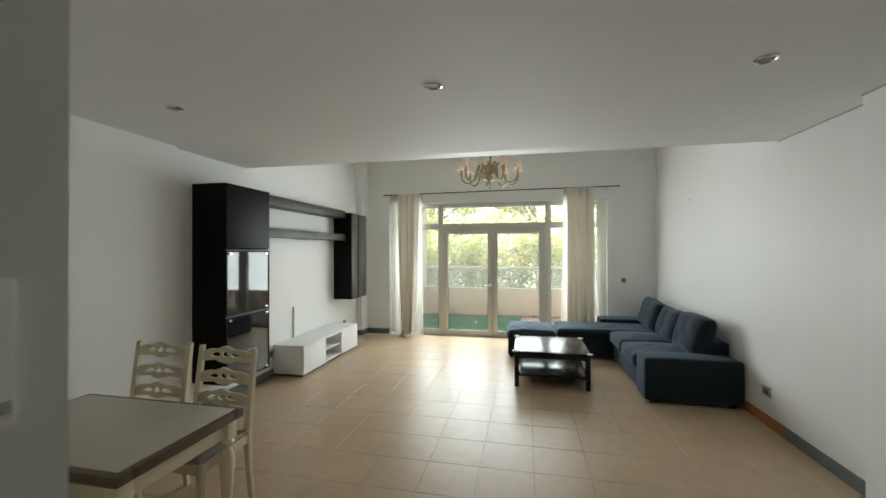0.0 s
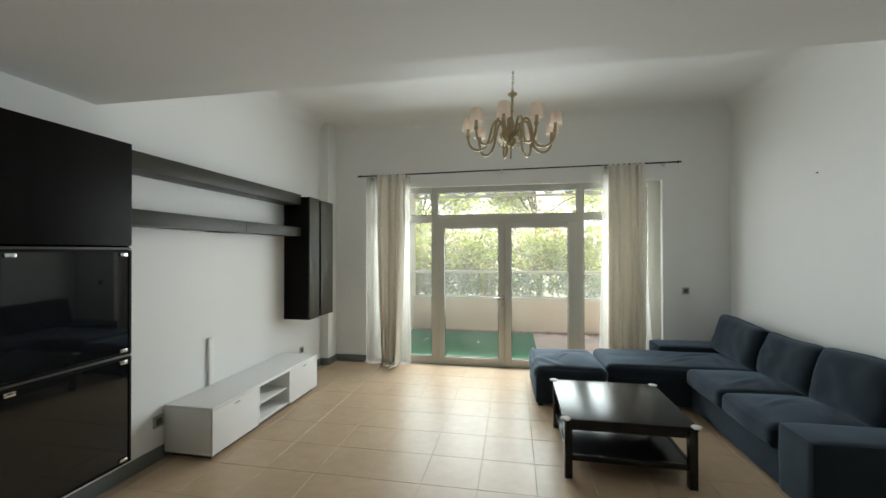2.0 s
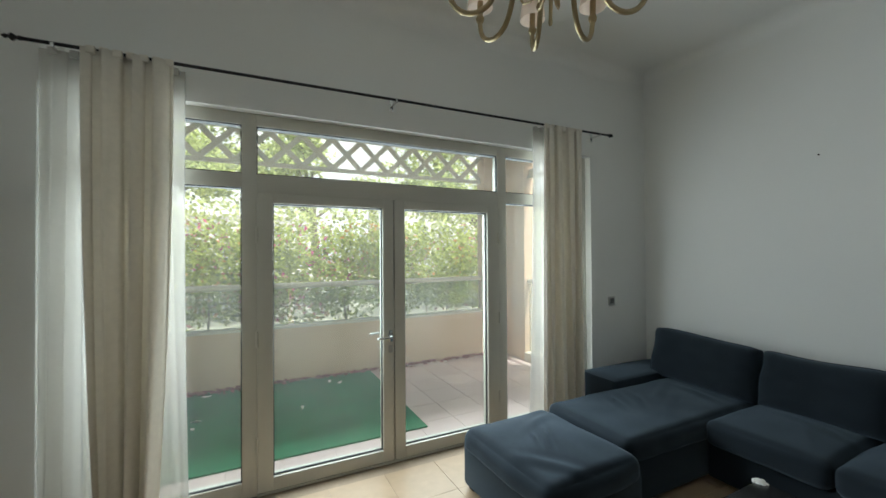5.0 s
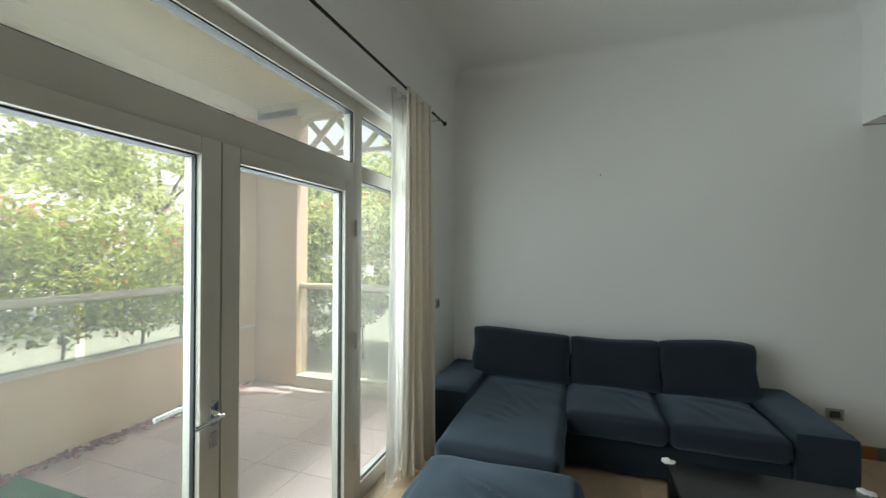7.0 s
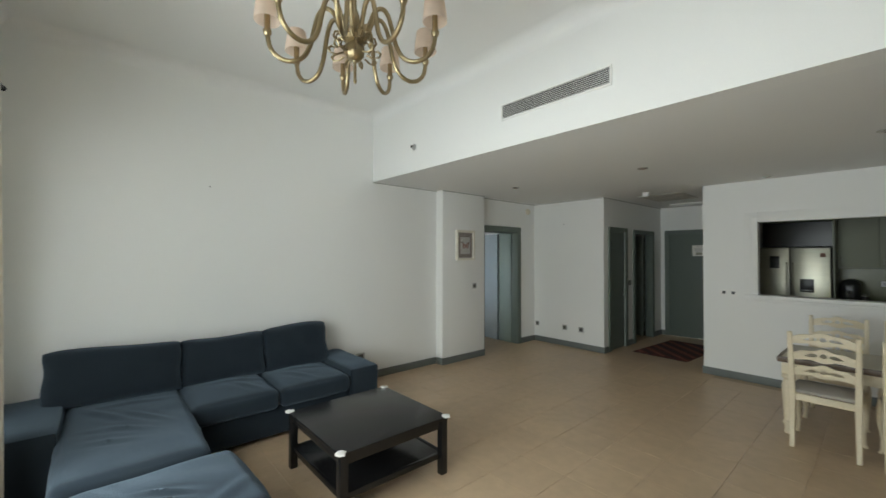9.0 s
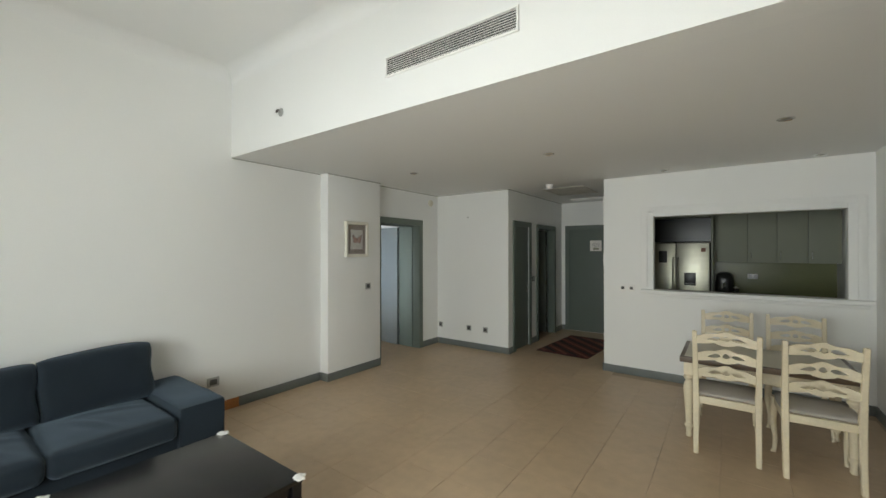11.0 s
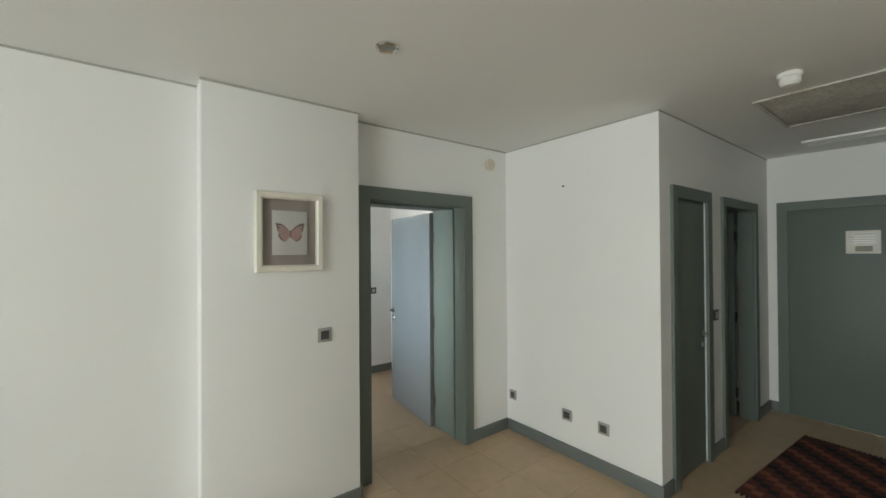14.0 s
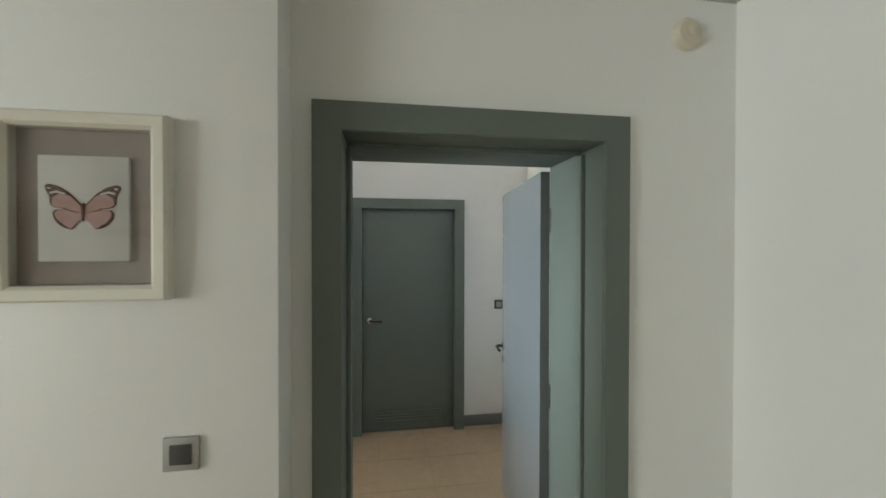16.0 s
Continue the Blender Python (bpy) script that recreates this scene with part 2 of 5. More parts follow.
RUGRED = material("rug_dark_red", (0.10, 0.030, 0.022), 0.95, vary=0.25, scale=8, grain=300, bump=0.3)
RUGDARK = material("rug_black_brown", (0.018, 0.012, 0.011), 0.95, vary=0.25, scale=8, grain=300, bump=0.3)
RUGTAN = material("rug_rust", (0.24, 0.085, 0.05), 0.95, vary=0.2, scale=8, grain=300, bump=0.3)
KITGREY = material("kitchen_front_grey", (0.33, 0.345, 0.265), 0.62, vary=0.04)
GAPSHADE = material("shadow_line_grey", (0.42, 0.42, 0.38), 0.7, vary=0.08)
KITDARK = material("kitchen_black_and_niche_shade", (0.02, 0.02, 0.018), 0.3, vary=0.15)
SPLASH = material("olive_splashback", (0.17, 0.18, 0.07), 0.3, vary=0.1, scale=4)
COUNTER = material("kitchen_counter_stone", (0.42, 0.40, 0.36), 0.35, vary=0.1, scale=8, grain=120)
MATBOARD = material("taupe_mount_board", (0.42, 0.36, 0.315), 0.9, vary=0.06, grain=200)
PAPER = material("white_card", (0.80, 0.78, 0.72), 0.8, vary=0.02)
PICFRAME = material("ivory_picture_frame", (0.76, 0.73, 0.63), 0.4, vary=0.03)
WINGPINK = material("pale_pink_wing", (0.62, 0.40, 0.35), 0.8, vary=0.15, scale=30, grain=90)
WINGDARK = material("brown_wing_edge", (0.17, 0.095, 0.065), 0.8, vary=0.3, scale=40, grain=90)
BULB = material("opal_downlight", (0.32, 0.31, 0.28), 0.4, vary=0.03)
HINGE = material("dark_bronze", (0.06, 0.045, 0.035), 0.4, 0.7, vary=0.1)
REDWOOD = material("fridge_note", (0.22, 0.10, 0.06), 0.6)


# ---- building helpers ----
def bx(bm, x0, x1, y0, y1, z0, z1, bevel=0.0, segments=2):
    """Adds a box, its edges rounded by bevel."""
    m = Matrix.Translation(((x0 + x1) / 2, (y0 + y1) / 2, (z0 + z1) / 2)) @ Matrix.Diagonal((abs(x1 - x0), abs(y1 - y0), abs(z1 - z0), 1))
    made = bmesh.ops.create_cube(bm, size=1, matrix=m)["verts"]
    if bevel:
        edges = list({e for v in made for e in v.link_edges})
        bmesh.ops.bevel(bm, geom=edges, offset=bevel, segments=segments, affect="EDGES", profile=0.6)
    return bm


def boxes(*rows, bevel=0.0):
    bm = bmesh.new()
    for r in rows:
        bx(bm, *r, bevel=bevel)
    return bm


def lathe(profile, at=(0, 0, 0), steps=20, bm=None, tilt=None):
    """A turned shape from (radius, height) pairs about the z axis through at."""
    bm = bm or bmesh.new()
    m = Matrix.Translation(at) @ (tilt or Matrix())
    rings = []
    for r, z in profile:
        rings.append([bm.verts.new(m @ Vector((r * math.cos(a), r * math.sin(a), z))) for a in (2 * math.pi * k / steps for k in range(steps))])
    for a, b in zip(rings, rings[1:]):
        for k in range(steps):
            bm.faces.new((a[k], a[(k + 1) % steps], b[(k + 1) % steps], b[k]))
    for ring, flip in ((rings[0], True), (rings[-1], False)):
        if (ring[0].co - ring[steps // 2].co).length > 1e-4:
            bm.faces.new(ring[::-1] if flip else ring)
    return bm


def tube(points, radius, steps=10, bm=None):
    """A round bar along points; radius may be one number or one for each point."""
    bm = bm or bmesh.new()
    pts = [Vector(p) for p in points]
    radii = radius if isinstance(radius, (list, tuple)) else [radius] * len(pts)
    rings, up = [], Vector((0.013, 0.021, 1))
    for i, p in enumerate(pts):
        d = (pts[min(i + 1, len(pts) - 1)] - pts[max(i - 1, 0)]).normalized()
        if abs(d.dot(up.normalized())) > 0.97:
            side = d.cross(Vector((1, 0.02, 0))).normalized()
        else:
            side = d.cross(up).normalized()
        if rings and side.dot(last) < 0:
            side = -side
        last = side
        other = d.cross(side)
        rings.append([bm.verts.new(p + radii[i] * (math.cos(a) * side + math.sin(a) * other)) for a in (2 * math.pi * k / steps for k in range(steps))])
    for a, b in zip(rings, rings[1:]):
        for k in range(steps):
            bm.faces.new((a[k], a[(k + 1) % steps], b[(k + 1) % steps], b[k]))
    bm.faces.new(rings[0][::-1])
    bm.faces.new(rings[-1])
    return bm


def mesh_of(name, bm, mat, smooth=35):
    bmesh.ops.recalc_face_normals(bm, faces=bm.faces[:])
    me = bpy.data.meshes.new(name)
    bm.to_mesh(me)
    bm.free()
    me.materials.append(mat)
    if smooth:
        me.shade_smooth()
        me.set_sharp_from_angle(angle=radians(smooth))
    return me


def part(name, bm, mat, parent=None, label="", smooth=35):
    """Links a bmesh as one mesh object under a thing or a part."""
    ob = new(name, mesh_of(name, bm, mat, smooth))
    ob.parent = parent
    if label:
        ob["label"] = label
    return ob


def thing(name, x, y, z, rz, label, category, group="", kind=""):
    """An empty at a thing's base, which its parts hang under."""
    ob = new(name)
    ob.empty_display_size = 0.1
    ob.matrix_basis = pose(x, y, z, 0, 0, rz)
    return tagged(ob, label, category, group, kind)


def structure(name, bm, mat, label, category, smooth=30):
    return tagged(part(name, bm, mat, None, "", smooth), label, category, "", "structure")


def cushion(x0, x1, y0, y1, z0, z1, puff=0.03, cuts=8, edge=0.05, seed=0, sag=0.0, rise=1.0, folds=()):
    """A stuffed block: a subdivided box with rounded edges, swollen faces and slight wrinkles."""
    bm = bmesh.new()
    cx, cy, cz = (x0 + x1) / 2, (y0 + y1) / 2, (z0 + z1) / 2
    hx, hy, hz = (x1 - x0) / 2, (y1 - y0) / 2, (z1 - z0) / 2
    bmesh.ops.create_cube(bm, size=2)
    bmesh.ops.subdivide_edges(bm, edges=bm.edges[:], cuts=cuts, use_grid_fill=True)
    for v in bm.verts:
        p = Vector(v.co)
        q = Vector((p.x * hx, p.y * hy, p.z * hz))
        inner = Vector((max(-hx + edge, min(hx - edge, q.x)), max(-hy + edge, min(hy - edge, q.y)), max(-hz + min(edge, hz * 0.9), min(hz - min(edge, hz * 0.9), q.z))))
        d = q - inner
        if d.length > 1e-6:
            q = inner + d.normalized() * min(edge, d.length) if d.length > edge else inner + d
        swell = (1 - p.x ** 2) * (1 - p.y ** 2), (1 - p.y ** 2) * (1 - p.z ** 2), (1 - p.x ** 2) * (1 - p.z ** 2)
        if abs(p.z) > 0.99:
            q.z += rise * math.copysign(puff * swell[0], p.z) - (sag * swell[0] if p.z > 0 else 0)
        if abs(p.x) > 0.99:
            q.x += math.copysign(puff * 0.6 * swell[1], p.x)
        if abs(p.y) > 0.99:
            q.y += math.copysign(puff * 0.6 * swell[2], p.y)
        for fx, fy, fa, fl, fw, fh in folds:
            ax, ay = q.x - fx, q.y - fy
            u, s = ax * math.cos(fa) + ay * math.sin(fa), -ax * math.sin(fa) + ay * math.cos(fa)
            if p.z > 0.99:
                q.z += fh * math.exp(-(u / fl) ** 2) * (1 - 2 * (s / fw) ** 2) * math.exp(-(s / fw) ** 2)
        w = noise.noise(Vector((q.x * 5 + seed * 7.3, q.y * 5, q.z * 5)))
        v.co = Vector((cx, cy, cz)) + q + 0.008 * w * Vector((p.x, p.y, p.z)).normalized()
    return bm


def pillow(width, height, thick, seed, slump=0.012):
    """A loose back cushion: fat in the middle, thin at its seams, with rounded corners and soft wrinkles; x is its depth."""
    bm, n = bmesh.new(), 26
    sides = []
    for s in (-1, 1):
        rows = []
        for j in range(n + 1):
            w = math.sin(math.pi / 2 * (2 * j / n - 1))
            row = []
            for i in range(n + 1):
                u = math.sin(math.pi / 2 * (2 * i / n - 1))
                full = (1 - u ** 6) ** 0.5 * (1 - w ** 6) ** 0.5
                belly = 1.0 - 0.16 * w + 0.06 * math.cos(3.1 * u + seed)
                y = u * width / 2 * (1 - 0.015 * max(0.0, w) ** 8 - 0.012 * (1 - w * w)) + 0.006 * math.sin(5 * w + seed)
                z = height / 2 * (1 + w) + (0.012 * math.sin(2.2 * u + seed * 2) - slump * u ** 8) * max(0.0, w) ** 3
                p = Vector((y * 7 + seed * 3.7, z * 7, s * 2.0))
                fold = 0.011 * noise.noise(p) + 0.005 * noise.noise(p * 2.7)
                x = s * (0.026 + (thick - 0.026) * full * belly + fold * full)
                row.append(bm.verts.new((x, y, z)))
            rows.append(row)
        sides.append(rows)
        for a, b in zip(rows, rows[1:]):
            for i in range(n):
                bm.faces.new((a[i], a[i + 1], b[i + 1], b[i]))
    a, b = sides
    for i in range(n):
        for j in (0, n):
            bm.faces.new((a[j][i], a[j][i + 1], b[j][i + 1], b[j][i]))
            bm.faces.new((a[i][j], a[i + 1][j], b[i + 1][j], b[i][j]))
    return bm


def pierced(x0, x1, z0, z1, a0, a1, b0, b1, y0, y1):
    """One upright slab along x with a rectangular opening through it."""
    bm = bmesh.new()
    rings = []
    for y in (y0, y1):
        for p0, p1, q0, q1 in ((x0, x1, z0, z1), (a0, a1, b0, b1)):
            rings.append([bm.verts.new((p, y, q)) for p, q in ((p0, q0), (p1, q0), (p1, q1), (p0, q1))])
    for m, n in ((0, 1), (2, 3), (0, 2), (1, 3)):
        for k in range(4):
            bm.faces.new((rings[m][k], rings[m][(k + 1) % 4], rings[n][(k + 1) % 4], rings[n][k]))
    return bm


def slab(x0, x1, ys, zs, holes):
    """One upright slab along y, cut at ys and zs; the cells named in holes are left open."""
    bm = bmesh.new()
    grid = {(s, i, j): bm.verts.new((x, y, z)) for s, x in enumerate((x0, x1)) for i, y in enumerate(ys) for j, z in enumerate(zs)}
    cells = {(i, j) for i in range(len(ys) - 1) for j in range(len(zs) - 1)} - holes
    for i, j in cells:
        for s in (0, 1):
            bm.faces.new([grid[s, a, b] for a, b in ((i, j), (i + 1, j), (i + 1, j + 1), (i, j + 1))])
        for (di, dj), ((a, b), (c, d)) in (((-1, 0), ((i, j), (i, j + 1))), ((1, 0), ((i + 1, j), (i + 1, j + 1))), ((0, -1), ((i, j), (i + 1, j))), ((0, 1), ((i, j + 1), (i + 1, j + 1)))):
            if (i + di, j + dj) not in cells:
                bm.faces.new((grid[0, a, b], grid[0, c, d], grid[1, c, d], grid[1, a, b]))
    return bm


# ---- the large structure ----
structure("floor", boxes((-3.45, 4.7, -1.55, 8.32, -0.2, -0.004)), GROUT, "grey-brown grout bed under beige floor tiles", "floor")
structure("ceiling_low", boxes((-3.45, 2.6, -1.55, 4.5, 2.62, 2.76)), CEIL, "smooth white painted lower ceiling", "ceiling")
structure("bulkhead", boxes((-3.45, 2.6, 4.5, 4.694, 2.62, 3.72)), WALL, "white painted bulkhead between lower and higher ceiling", "wall")
structure("ceiling_high", boxes((-3.45, 2.6, 4.694, 8.32, 3.505, 3.72)), CEIL, "smooth white painted high ceiling", "ceiling")
structure("wall_window", pierced(-3.45, 2.6, -0.2, 3.72, -2.66, 1.41, -0.1, 2.566, 8.065, 8.32), WALL, "white painted wall around the terrace window", "wall")
structure("wall_television", boxes((-3.45, -3.26, 3.70, 8.065, -0.2, 3.72)), WALL, "white painted wall behind the dark shelves", "wall")
structure("wall_dining", boxes((-3.45, -3.19, 1.05, 3.70, -0.2, 2.62)), WALL, "white painted wall beside the dining table", "wall")
structure("pilaster_1", boxes((-3.26, -3.135, 7.80, 8.065, -0.2, 3.505)), WALL, "white painted pilaster in the window corner", "wall")
structure("wall_sofa", boxes((2.21, 2.6, 3.58, 8.065, -0.2, 3.72)), WALL, "white painted wall behind the sofa", "wall")
structure("pilaster_2", boxes((2.065, 2.6, 2.665, 3.58, -0.2, 2.62), bevel=0.006), WALL, "white painted pillar carrying the butterfly picture", "wall")
structure("wall_bedroom", slab(2.22, 2.6, (1.073, 1.58, 2.54, 2.665), (-0.2, 2.10, 2.62), {(1, 0)}), WALL, "white painted wall with the bedroom doorway", "wall")
structure("wall_back", boxes((0.82, 2.6, 0.93, 1.073, -0.2, 2.62)), WALL, "white painted back wall with low sockets", "wall")
structure("wall_corridor", slab(0.82, 0.95, (-1.4, -0.94, -0.10, 0.27, 0.85, 0.93), (-0.2, 2.06, 2.62), {(1, 0), (3, 0)}), WALL, "white painted corridor wall with two grey doors", "wall")
structure("wall_entry", pierced(-0.75, 2.3, -0.2, 2.62, -0.385, 0.69, -0.1, 2.09, -1.55, -1.4), WALL, "white painted wall around the entrance door", "wall")
structure("wall_kitchen_side", boxes((-0.75, -0.617, -1.4, 0.93, -0.2, 2.62)), WALL, "white painted partition between corridor and kitchen", "wall")
structure("wall_hatch", pierced(-3.45, -0.617, -0.2, 2.62, -2.99, -1.227, 1.09, 2.074, 0.94, 1.05), WALL, "white painted wall with the kitchen hatch", "wall")
structure("wall_kitchen_back", boxes((-3.45, -0.75, -1.55, -1.4, -0.2, 2.62)), WALL, "plain kitchen back wall", "wall")
structure("wall_kitchen_end", boxes((-3.45, -3.3, -1.4, 0.95, -0.2, 2.62)), WALL, "plain kitchen end wall", "wall")
structure("wall_store", boxes((2.2, 2.3, -1.4, 0.93, -0.2, 2.62), (0.95, 2.2, 0.16, 0.24, -0.2, 2.62)), WALL, "plain walls of the dark side room", "wall")
structure("wall_bedroom_far", boxes((4.55, 4.7, 0.85, 5.6, -0.2, 2.96)), WALL, "white painted bedroom wall with a grey door", "wall")
structure("wall_bedroom_south", boxes((2.6, 4.55, 0.85, 1.0, -0.2, 2.96)), WALL, "white painted bedroom end wall", "wall")
structure("wall_bedroom_window", boxes((2.6, 3.25, 5.5, 5.65, -0.2, 2.96), (4.25, 4.7, 5.5, 5.65, -0.2, 2.96), (3.25, 4.25, 5.5, 5.65, -0.2, 0.8), (3.25, 4.25, 5.5, 5.65, 2.0, 2.96)), WALL, "white painted bedroom window wall", "wall")
structure("ceiling_bedroom", boxes((2.6, 4.7, 0.85, 5.65, 2.96, 3.06)), CEIL, "white bedroom ceiling", "ceiling")


def cornice(x0, y0, x1, y1, nx, ny):
    """A plaster cove along a wall top; nx, ny point into the room."""
    bm = bmesh.new()
    prof = [(0.13 - 0.13 * math.cos(a) + 0.001, -0.13 + 0.13 * math.sin(a)) for a in (math.pi / 2 * k / 9 for k in range(10))] + [(0.0, 0.0)]
    ends = []
    for px, py in ((x0, y0), (x1, y1)):
        ends.append([bm.verts.new((px + nx * a, py + ny * a, 3.505 + b)) for a, b in prof])
    k = len(prof)
    for i in range(k):
        bm.faces.new((ends[0][i], ends[0][(i + 1) % k], ends[1][(i + 1) % k], ends[1][i]))
    bm.faces.new(ends[0])
    bm.faces.new(ends[1][::-1])
    return bm


for x0, y0, x1, y1, nx, ny in ((-3.135, 8.065, 2.21, 8.065, 0, -1), (2.21, 4.694, 2.21, 8.065, -1, 0), (-3.26, 4.694, -3.26, 7.80, 1, 0), (-3.26, 4.694, 2.21, 4.694, 0, 1)):
    structure("cornice", cornice(x0, y0, x1, y1, nx, ny), CEIL, "smooth white plaster ceiling cove", "cornice", 60)


def baseboard(x0, x1, y0, y1, mat=None, label="grey painted skirting board"):
    structure("baseboard", boxes((x0, x1, y0, y1, -0.002, 0.098), bevel=0.003), mat or SKIRT, label, "baseboard")


T = 0.016
baseboard(2.21 - T, 2.21, 3.58 + T, 4.62)
baseboard(2.21 - T, 2.21, 4.62, 5.3, ORANGE, "bare orange-brown wooden skirting board, unpainted")
baseboard(2.21 - T, 2.21, 5.3, 8.065)
baseboard(2.065 - T, 2.065, 2.665, 3.58 + T)
baseboard(2.065, 2.21 - T, 3.58, 3.58 + T)
baseboard(2.065, 2.20, 2.665 - T, 2.665)
baseboard(2.22 - T, 2.22, 1.073, 1.52)
baseboard(0.82 - T, 2.22 - T, 1.073, 1.073 + T)
baseboard(0.82 - T, 0.82, 0.92, 1.073)
baseboard(0.82 - T, 0.82, -0.05, 0.20)
baseboard(0.82 - T, 0.82, -1.4, -1.01)
baseboard(0.745, 0.82 - T, -1.4, -1.4 + T)
baseboard(-0.617, -0.617 + T, -1.4, 1.05)
baseboard(-0.617 + T, -0.445, -1.4, -1.4 + T)
baseboard(-3.19, -0.617 + T, 1.05, 1.05 + T)
baseboard(-3.19, -3.19 + T, 1.05 + T, 3.70)
baseboard(-3.26, -3.26 + T, 3.70, 7.80)
baseboard(-3.135, -3.135 + T, 7.80 - T, 8.065)
baseboard(-3.26 + T, -3.135, 7.80 - T, 7.80)
baseboard(-3.135 + T, -2.66, 8.065 - T, 8.065)
baseboard(1.41, 2.21 - T, 8.065 - T, 8.065)
baseboard(4.55 - T, 4.55, 1.0, 1.63)
baseboard(4.55 - T, 4.55, 2.65, 5.5)

# Slightly proud grey strips paint the shadow line where walls meet the ceiling.
for row in ((2.061, 2.066, 2.661, 3.584, 2.606, 2.6195), (2.216, 2.221, 1.076, 2.664, 2.606, 2.6195), (0.82, 2.216, 1.072, 1.077, 2.609, 2.6195), (2.205, 2.211, 3.584, 4.69, 2.609, 2.6195), (0.815, 0.821, -1.39, 1.072, 2.609, 2.6195)):
    structure("gap_shade_strip", boxes(row), GAPSHADE, "thin grey strip painted as the shadow line between wall and ceiling", "trim")

# ---- terrace window ----
YF0, YF1, YG = 8.135, 8.215, 8.175


def pane(bmx0, bmx1, z0, z1, parent, name="pane"):
    """One pane with a dark gasket line round it; the top strip is deepened to paint shade under the rail."""
    p = part(name, boxes((bmx0 - 0.008, bmx1 + 0.008, YG - 0.003, YG + 0.003, z0 - 0.008, z1 + 0.008)), GLASS, parent, "clear glass pane")
    p.visible_shadow = False
    g = 0.007
    part("gasket", boxes((bmx0, bmx1, YF0 + 0.012, YF1 - 0.006, z1 - g, z1), (bmx0, bmx1, YF0 + 0.012, YF0 + 0.030, z0, z0 + g),
                         (bmx0, bmx0 + g, YF0 + 0.012, YF0 + 0.030, z0 + g, z1 - g), (bmx1 - g, bmx1, YF0 + 0.012, YF0 + 0.030, z0 + g, z1 - g)), GASKET, p, "black rubber gasket")


win = thing("window_1", 0, 0, 0, 0, "cream aluminium terrace window with double doors and transom lights", "window", "", "structure")
fr = dict(bevel=0.004)
for row in ((-2.66, -2.50, YF0, YF1, 0, 2.566), (1.25, 1.41, YF0, YF1, 0, 2.566), (-1.68, -1.59, YF0, YF1, 0, 2.566), (0.35, 0.44, YF0, YF1, 0, 2.566)):
    part("mullion", boxes(row, **fr), FRAME, win)
for x0, x1 in ((-2.50, -1.68), (-1.59, 0.35), (0.44, 1.25)):
    part("head_rail", boxes((x0, x1, YF0, YF1, 2.485, 2.566), **fr), FRAME, win)
    part("transom_bar", boxes((x0, x1, YF0, YF1, 2.065 if x0 != -1.59 else 2.035, 2.16), **fr), FRAME, win)
    pane(x0, x1, 2.16, 2.485, win, "transom_pane")
for x0, x1 in ((-2.50, -1.68), (0.44, 1.25)):
    part("bottom_rail", boxes((x0, x1, YF0, YF1, 0, 0.11), **fr), FRAME, win)
    pane(x0, x1, 0.11, 2.065, win, "side_pane")
part("threshold", boxes((-1.59, 0.35, YF0 - 0.01, YF1 + 0.02, 0, 0.018), **fr), FRAME, win)


def terrace_door(name, x0, x1, g0, g1, label):
    d = tagged(new(name), label, "door", "terrace double doors", "structure")
    for row in ((x0, g0, 0.022, 2.0346), (g1, x1, 0.022, 2.0346), (g0, g1, 0.022, 0.111), (g0, g1, 1.967, 2.0346)):
        part("stile" if row[2] == 0.022 and row[3] == 2.0346 else "rail", boxes((row[0], row[1], YF0 - 0.012, YF1 - 0.004, row[2], row[3]), bevel=0.005), FRAME, d)
    pane(g0, g1, 0.111, 1.967, d)
    for hz in (0.35, 1.05, 1.75):
        hx = x0 if x0 < -1 else x1
        part("hinge", lathe(((0.009, -0.05), (0.009, 0.05)), (hx, YF0 - 0.018, hz), 10), FRAME, d)
    return d


left_leaf = terrace_door("door_1", -1.5896, -0.629, -1.49, -0.715, "cream framed glazed terrace door, closed")
right_leaf = terrace_door("door_2", -0.622, 0.3496, -0.536, 0.234, "cream framed glazed terrace door, closed, with lever")
part("meeting_strip", boxes((-0.66, -0.61, YF1 - 0.003, YF1 + 0.012, 0.022, 2.03), bevel=0.003), FRAME, right_leaf)
h = part("lever_handle", tube([(-0.66, 8.12, 0.985), (-0.66, 8.075, 0.985), (-0.665, 8.066, 0.985), (-0.69, 8.064, 0.984), (-0.775, 8.066, 0.978)], 0.009, 10), CHROME, left_leaf, "chrome lever handle")
part("backplate", boxes((-0.678, -0.642, 8.112, 8.123, 0.94, 1.03), bevel=0.006), CHROME, h)
part("lock_plate", boxes((-0.676, -0.644, 8.112, 8.123, 0.855, 0.915), bevel=0.006), GREYPLASTIC, h)
part("lever_handle", tube([(-0.66, 8.22, 0.985), (-0.66, 8.265, 0.985), (-0.69, 8.275, 0.984), (-0.775, 8.275, 0.978)], 0.009, 10), GREYPLASTIC, left_leaf, "chrome lever handle")

